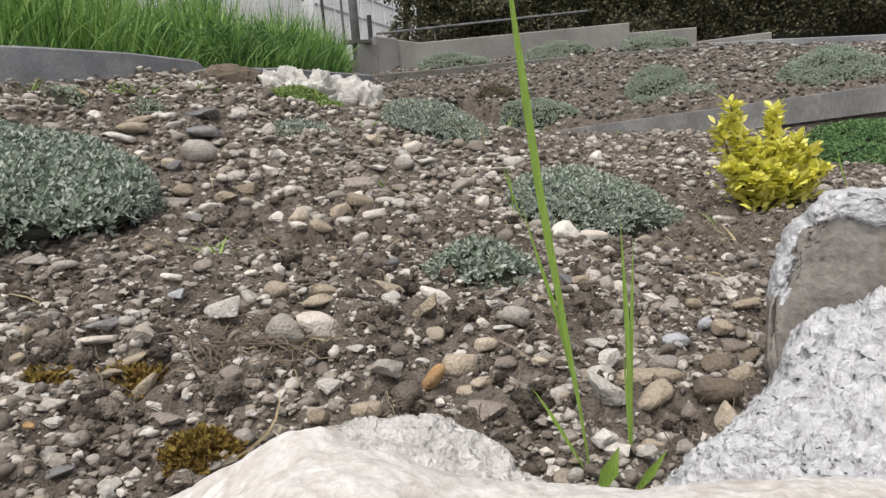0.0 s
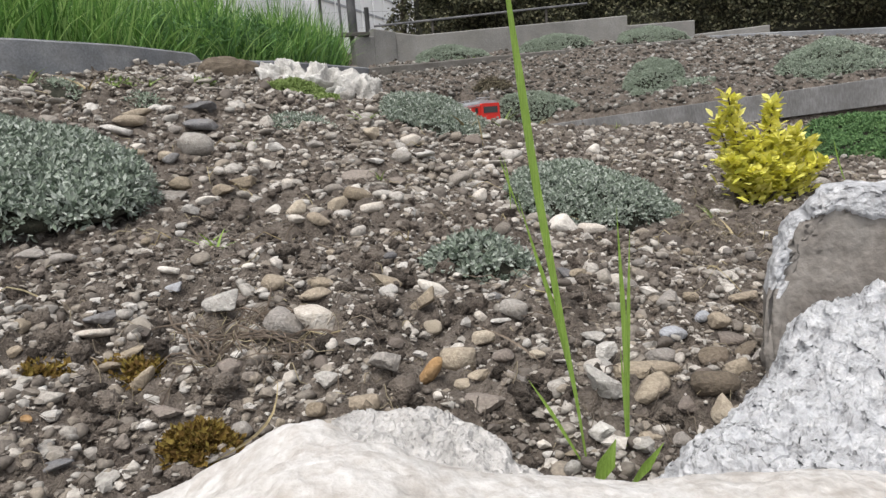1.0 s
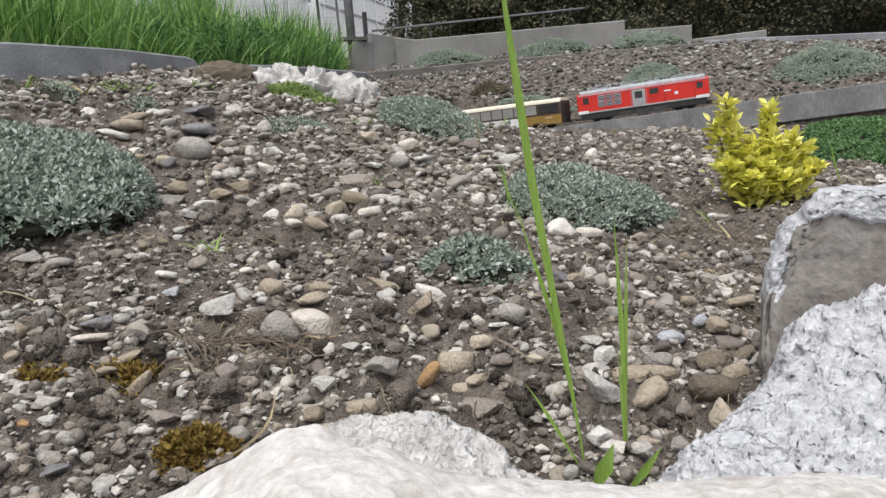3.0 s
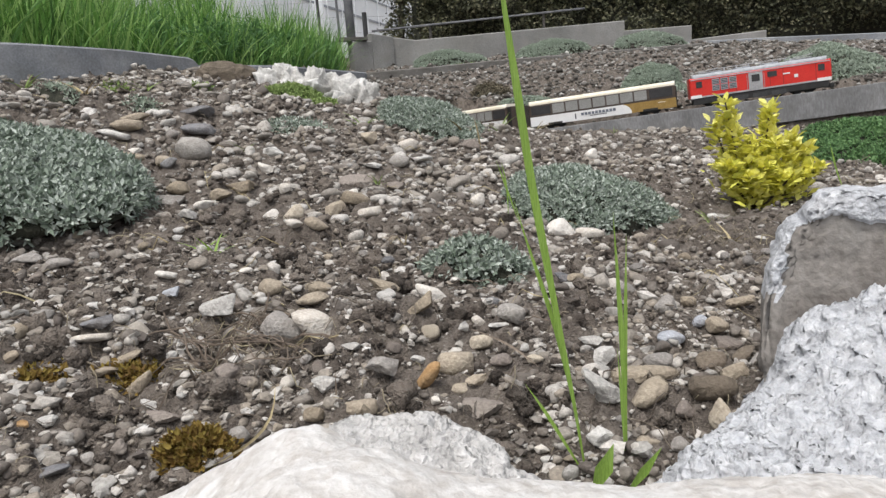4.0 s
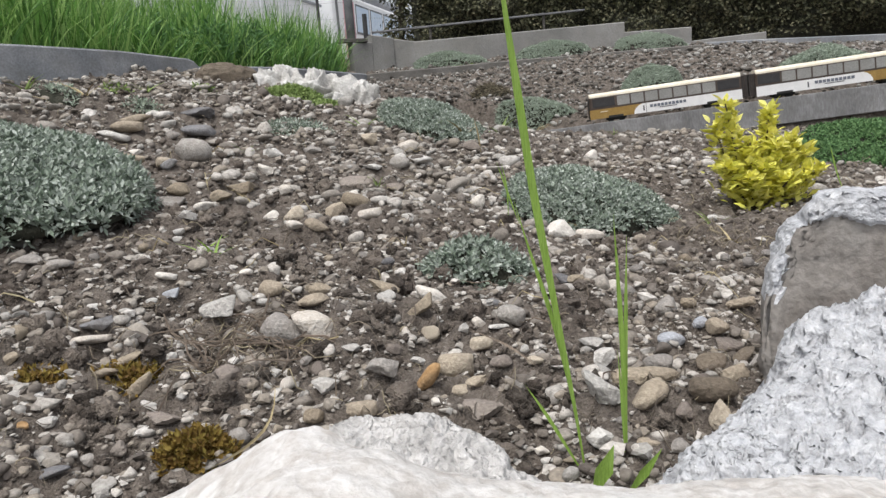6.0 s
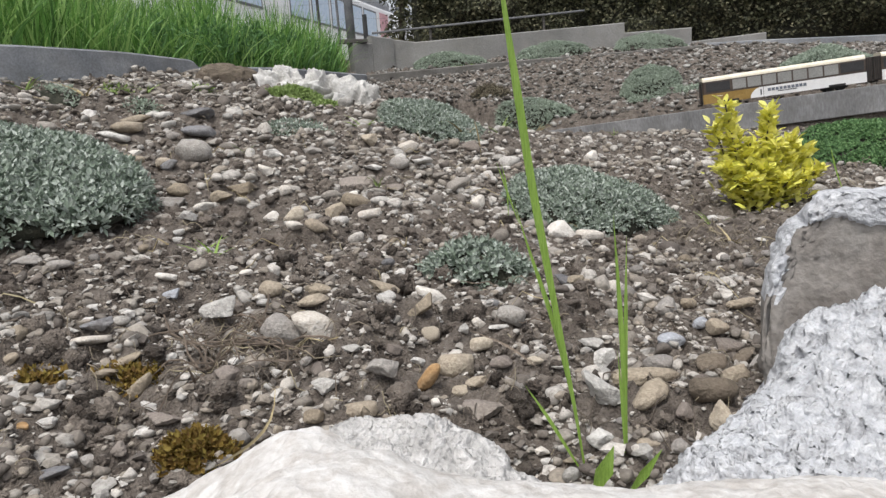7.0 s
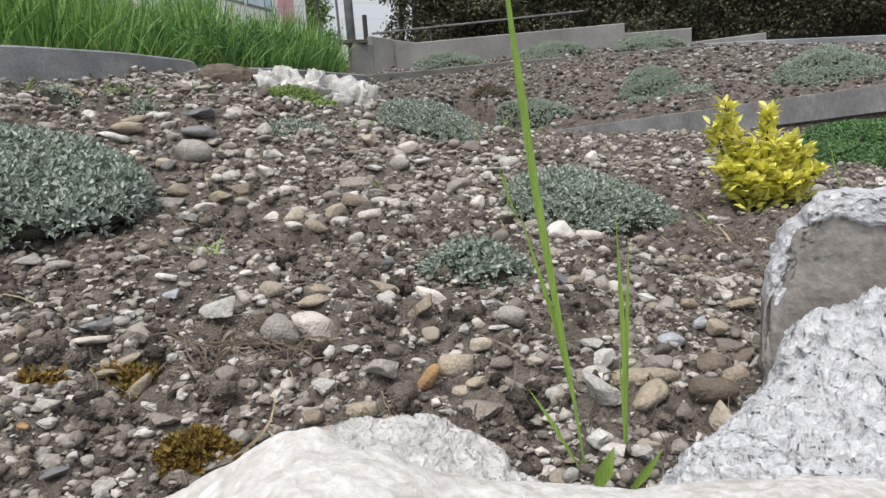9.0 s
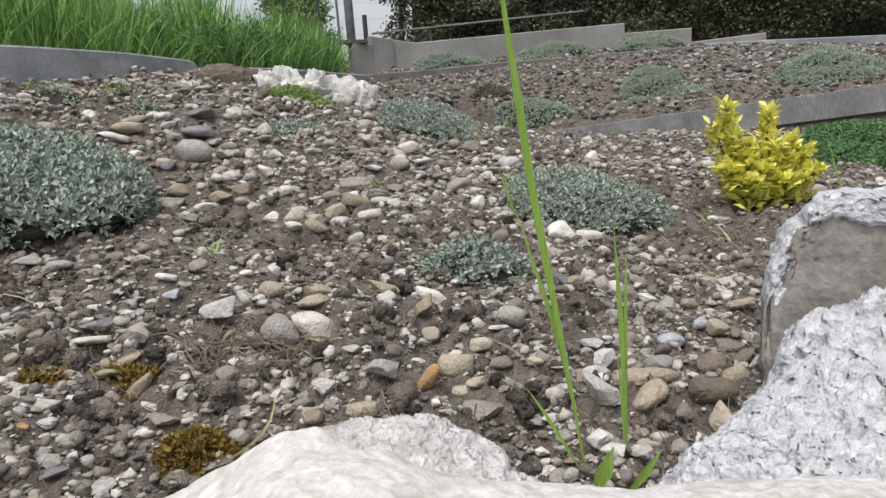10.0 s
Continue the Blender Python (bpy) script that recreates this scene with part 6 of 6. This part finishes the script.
    for k in range(8):
        v, f = BALLS[3]
        q = v * (1 + 0.28 * vnoise(v * 1.5 + k * 7, 150 + k) + 0.26 * (0.6 - 2 * np.abs(vnoise(v * 3.3 + k * 5, 160 + k))) + 0.30 * vnoise(v * 7 + k, 170 + k))[:, None]
        lumps.append((q, f))
        v, f = BALLS[2]
        small.append((v * (1 + 0.28 * vnoise(v * 1.5 + k * 7, 150 + k) + 0.34 * vnoise(v * 3.9 + k * 5, 160 + k))[:, None], f))
    for hx, hy, spread, n in HEAPS:
        n = int(n * (2.2 if hy < 0.8 else 1.5))
        x, y = hx + s.normal(0, spread, n), hy + s.normal(0, spread * 0.7, n)
        size = np.clip(s.lognormal(math.log(0.016), 0.45, n), 0.008, 0.036) * min(1.5, 0.75 + 0.25 * hy)
        heap.append(np.c_[x, y, size])
    x, y, size = np.concatenate(heap).T
    k = (y > 0.62) & (x > meadow_edge(y) + 0.03)
    lay("soil_clods", lumps, x[k], y[k], size[k], 0.25, CLOD, "larger dark clods of dug earth", (0.55, 1.0))
    x, y = bed_points(2300, s, near=1.05)
    k = fbm(np.c_[x * 3.2, y * 3.2, x * 0], 3, 41) < 0.05
    x, y = x[k], y[k]
    size = np.clip(s.lognormal(math.log(0.016), 0.4, len(x)), 0.008, 0.04)
    near = y < 1.25
    lay("soil_clods", lumps, x[near], y[near], size[near], 0.15, CLOD, "dark clods of dug earth strewn about", (0.5, 0.9))
    lay("soil_clods", small, x[~near], y[~near], size[~near], 0.15, CLOD, "dark clods of dug earth on the upper bed", (0.5, 0.9))
    # broken angular bits between the pebbles
    x, y = bed_points(29000, s, near=1.45)
    k = patchy(x, y, 0.45)
    x, y = x[k], y[k]
    size = np.clip(s.lognormal(math.log(0.0105), 0.5, len(x)), 0.004, 0.034) * np.interp(y, [0.5, 1.2, 3], [0.85, 1.0, 1.6])
    lay("stone_chips", chips, x, y, size, 0.2, GRAVEL, "broken angular chips of stone on dark soil", (0.25, 0.7), False)
    x, y = s.uniform(-0.75, 0.15, 4200), s.uniform(0.62, 1.3, 4200)
    k = np.abs(x) < 0.12 + 0.66 * y
    x, y = x[k], y[k]
    lay("stone_chips", chips, x, y, np.clip(s.lognormal(math.log(0.0085), 0.5, len(x)), 0.004, 0.026), 0.25, LIGHT_GRAVEL, "pale angular chips of stone near the low rock", (0.25, 0.6), False)
    # thinner strewn gravel outside the wedge that the camera sees
    x, y = s.uniform(-2.4, 3.2, 9000), s.uniform(0.1, 3.4, 9000)
    k = (np.abs(x - 0.02 * y) > 0.12 + 0.66 * y) & (x > meadow_edge(y) + 0.05) & (track_side(x, y) < -0.1)
    x, y = x[k], y[k]
    lay("fine_gravel", grit, x, y, np.clip(s.lognormal(math.log(0.016), 0.4, len(x)), 0.008, 0.05), 0.25, GRAVEL, "thinly strewn pebbles outside the camera's view")
    # gravel slope behind the track
    y = s.uniform(3.4, 5.34, 13500)
    x = s.uniform(-0.7, 3.3, 13500)
    k = (track_side(x, y) > 0.10) & (x > meadow_edge(y) + 0.05)
    x, y = x[k], y[k]
    size = np.clip(s.lognormal(math.log(0.019), 0.42, len(x)), 0.008, 0.045)
    lay("slope_gravel", grit, x, y, size, 0.25, SLOPE_GRAVEL, "coarse pale gravel on the upper slope")
    # crumbs and clods of soil
    clods = []
    for k in range(10):
        v, f = BALLS[1]
        q = v * (1 + 0.30 * vnoise(v * 1.8 + k * 7, 50 + k) + 0.42 * vnoise(v * 4.6 + k * 5, 60 + k))[:, None]
        clods.append((q, f))
    x, y = bed_points(12500, s, near=1.1)
    d = fbm(np.c_[x * 3.2, y * 3.2, x * 0], 3, 41)
    k = s.uniform(0, 1, len(x)) < np.clip(0.62 - d * 0.7, 0.12, 1)
    x, y = x[k], y[k]
    size = np.clip(s.lognormal(math.log(0.0095), 0.45, len(x)), 0.005, 0.03)
    lay("soil_clods", clods, x, y, size, 0.15, CLOD, "dark crumbly clods of earth", (0.6, 1.0), False)


build_gravel()


def build_pebbles():
    """Single pebbles close by."""
    s = np.random.default_rng(23)
    shapes = [mesh_np("pebble", *stone_shape(3, 400 + k, 0.24, 0.1), STONE[t]) for k, t in enumerate(("cream", "grey", "beige", "taupe", "tan", "pale", "slate", "grey", "cream", "taupe"))]
    words = ("cream", "grey", "beige", "grey brown", "tan", "pale", "slate grey", "grey", "cream", "grey brown")
    x, y = bed_points(420, s, 0.68, 1.45, 1.0)
    free = clear_of_stones(x, y, np.full(len(x), 0.024))
    for a, b in list(zip(x[free], y[free]))[:215]:
        k = int(s.integers(0, 10))
        o = new("pebble", shapes[k])
        w = float(np.clip(s.lognormal(math.log(0.021), 0.3), 0.013, 0.036)) / 2
        h = w * s.uniform(0.5, 0.8)
        o.matrix_basis = Matrix.Translation((a, b, float(soil_z(a, b)) + h * 0.35)) @ Euler((s.normal(0, 0.2), s.normal(0, 0.2), s.uniform(0, 6.28))).to_matrix().to_4x4() @ Matrix.Diagonal((w, w * s.uniform(0.65, 0.95), h, 1))
        tagged(o, "small smooth " + words[k] + " pebble on soil", "pebble", "loose pebbles")


build_pebbles()


def build_twigs():
    s = np.random.default_rng(29)

    def stick(a, ln, r, bend, material, label, name="twig"):
        x, y = a
        ang = s.uniform(0, 6.28)
        p = []
        for t in np.linspace(0, 1, 5):
            px, py = x + math.cos(ang + bend * t) * ln * t, y + math.sin(ang + bend * t) * ln * t * 0.7
            p.append((px, py, float(soil_z(px, py)) + 0.009 + 0.016 * math.sin(t * 3.1) * s.uniform(0.4, 1.2)))
        bm = bmesh.new()
        rings = []
        for k, q in enumerate(p):
            rr = r * (1 - 0.14 * k)
            rings.append([bm.verts.new((q[0] + rr * math.cos(c) * 0.7, q[1] + rr * math.cos(c) * 0.7, q[2] + rr * math.sin(c))) for c in np.linspace(0, 2 * math.pi, 6)[:5]])
        for g, h in zip(rings, rings[1:]):
            for j in range(5):
                bm.faces.new((g[j], h[j], h[(j + 1) % 5], g[(j + 1) % 5]))
        me = bpy.data.meshes.new(name)
        bm.to_mesh(me)
        bm.free()
        me.materials.append(material)
        tagged(new(name, me), label, name, "dry litter")
    # a nest of roots
    for k in range(34):
        stick((-0.27 + s.normal(0, 0.045), 0.90 + s.normal(0, 0.035)), s.uniform(0.04, 0.12), s.uniform(0.0010, 0.0022), s.normal(0, 0.9), TWIG, "dry brown root lying on the soil")
    for k in range(16):
        stick((s.uniform(-0.35, 0.4), s.uniform(0.75, 1.5)), s.uniform(0.03, 0.09), s.uniform(0.0008, 0.0015), s.normal(0, 0.8), TWIG, "thin dry brown twig on the soil")
    for k in range(22):
        stick((s.uniform(-0.6, 0.5), s.uniform(0.8, 2.3)), s.uniform(0.04, 0.10), s.uniform(0.0008, 0.0016), s.normal(0, 0.6), STRAW, "dry straw coloured stalk on the soil", "stalk")


def build_litter():
    """Fine dry fibres, rootlets and bits of straw over the bed."""
    s = np.random.default_rng(77)
    x, y = bed_points(900, s, 0.66, 2.6, 1.2)
    x, y = np.r_[x, -0.27 + s.normal(0, 0.06, 150), -0.01 + s.normal(0, 0.10, 60), 0.62 + s.normal(0, 0.06, 130)], np.r_[y, 0.92 + s.normal(0, 0.05, 150), 1.85 + s.normal(0, 0.12, 60), 1.55 + s.normal(0, 0.13, 130)]
    n = len(x)
    ln, ang, bend = s.uniform(0.012, 0.055, n), s.uniform(0, 6.28, n), s.normal(0, 1.0, n)
    rad = s.uniform(0.0005, 0.0011, n) * np.interp(y, [0.6, 2.6], [0.9, 1.6])
    rings = []
    for t in np.linspace(0, 1, 5):
        px, py = x + np.cos(ang + bend * t) * ln * t, y + np.sin(ang + bend * t) * ln * t
        pz = soil_z(px, py) + 0.006 + 0.010 * np.sin(3.1 * t) * (ln / 0.05)
        r = rad * (1 - 0.5 * t)
        nx, ny = -np.sin(ang + bend * t), np.cos(ang + bend * t)
        rings.append(np.stack([np.c_[px + nx * r * a, py + ny * r * a, pz + r * b] for a, b in ((-1, -0.6), (1, -0.6), (0, 1.1))], 1))
    v = np.stack(rings, 1).reshape(-1, 3)
    q = np.array([[3 * i + j, 3 * i + (j + 1) % 3, 3 * i + 3 + (j + 1) % 3, 3 * i + 3 + j] for i in range(4) for j in range(3)])
    f = (q[None] + (np.arange(n) * 15)[:, None, None]).reshape(-1, 4)
    tagged(new("dry_litter", mesh_np("dry_litter", v, f, FIBRE)), "thin dry rootlets and straw bits on the soil", "litter", kind="stuff")


build_twigs()
build_litter()


# ---- what moves ----
def motions():
    for ob, ahead, length in MODEL_TRAIN:
        walk(ob, [(t, carriage_pose(-0.674 + 0.5150 * t + ahead, length, RAIL_TOP)) for t in np.arange(0.0, 10.01, 0.25).tolist()])
    # the tall grass sways a little in the wind
    for ob, foot in SWAYING:
        walk(ob, [(t, pose(*foot, 0, lean, 0)) for t, lean in (
            (0.0, 0.40), (0.5, 0.28), (1.0, 0.20), (2.5, 0.07), (4.0, 0.0), (4.5, -0.07), (5.5, 0.05), (7.0, 0.02), (7.5, 0.06), (8.4, 0.1), (9.0, 0.52), (9.5, 0.25), (10.0, -0.04))])
    for ob, ahead in REAL_TRAIN:
        walk(ob, [(t, rail_pose(2.83 + 18.0 * (t - 9.0) + ahead)) for t in (0.0, 2.5, 5.0, 7.5, 10.0)])


motions()
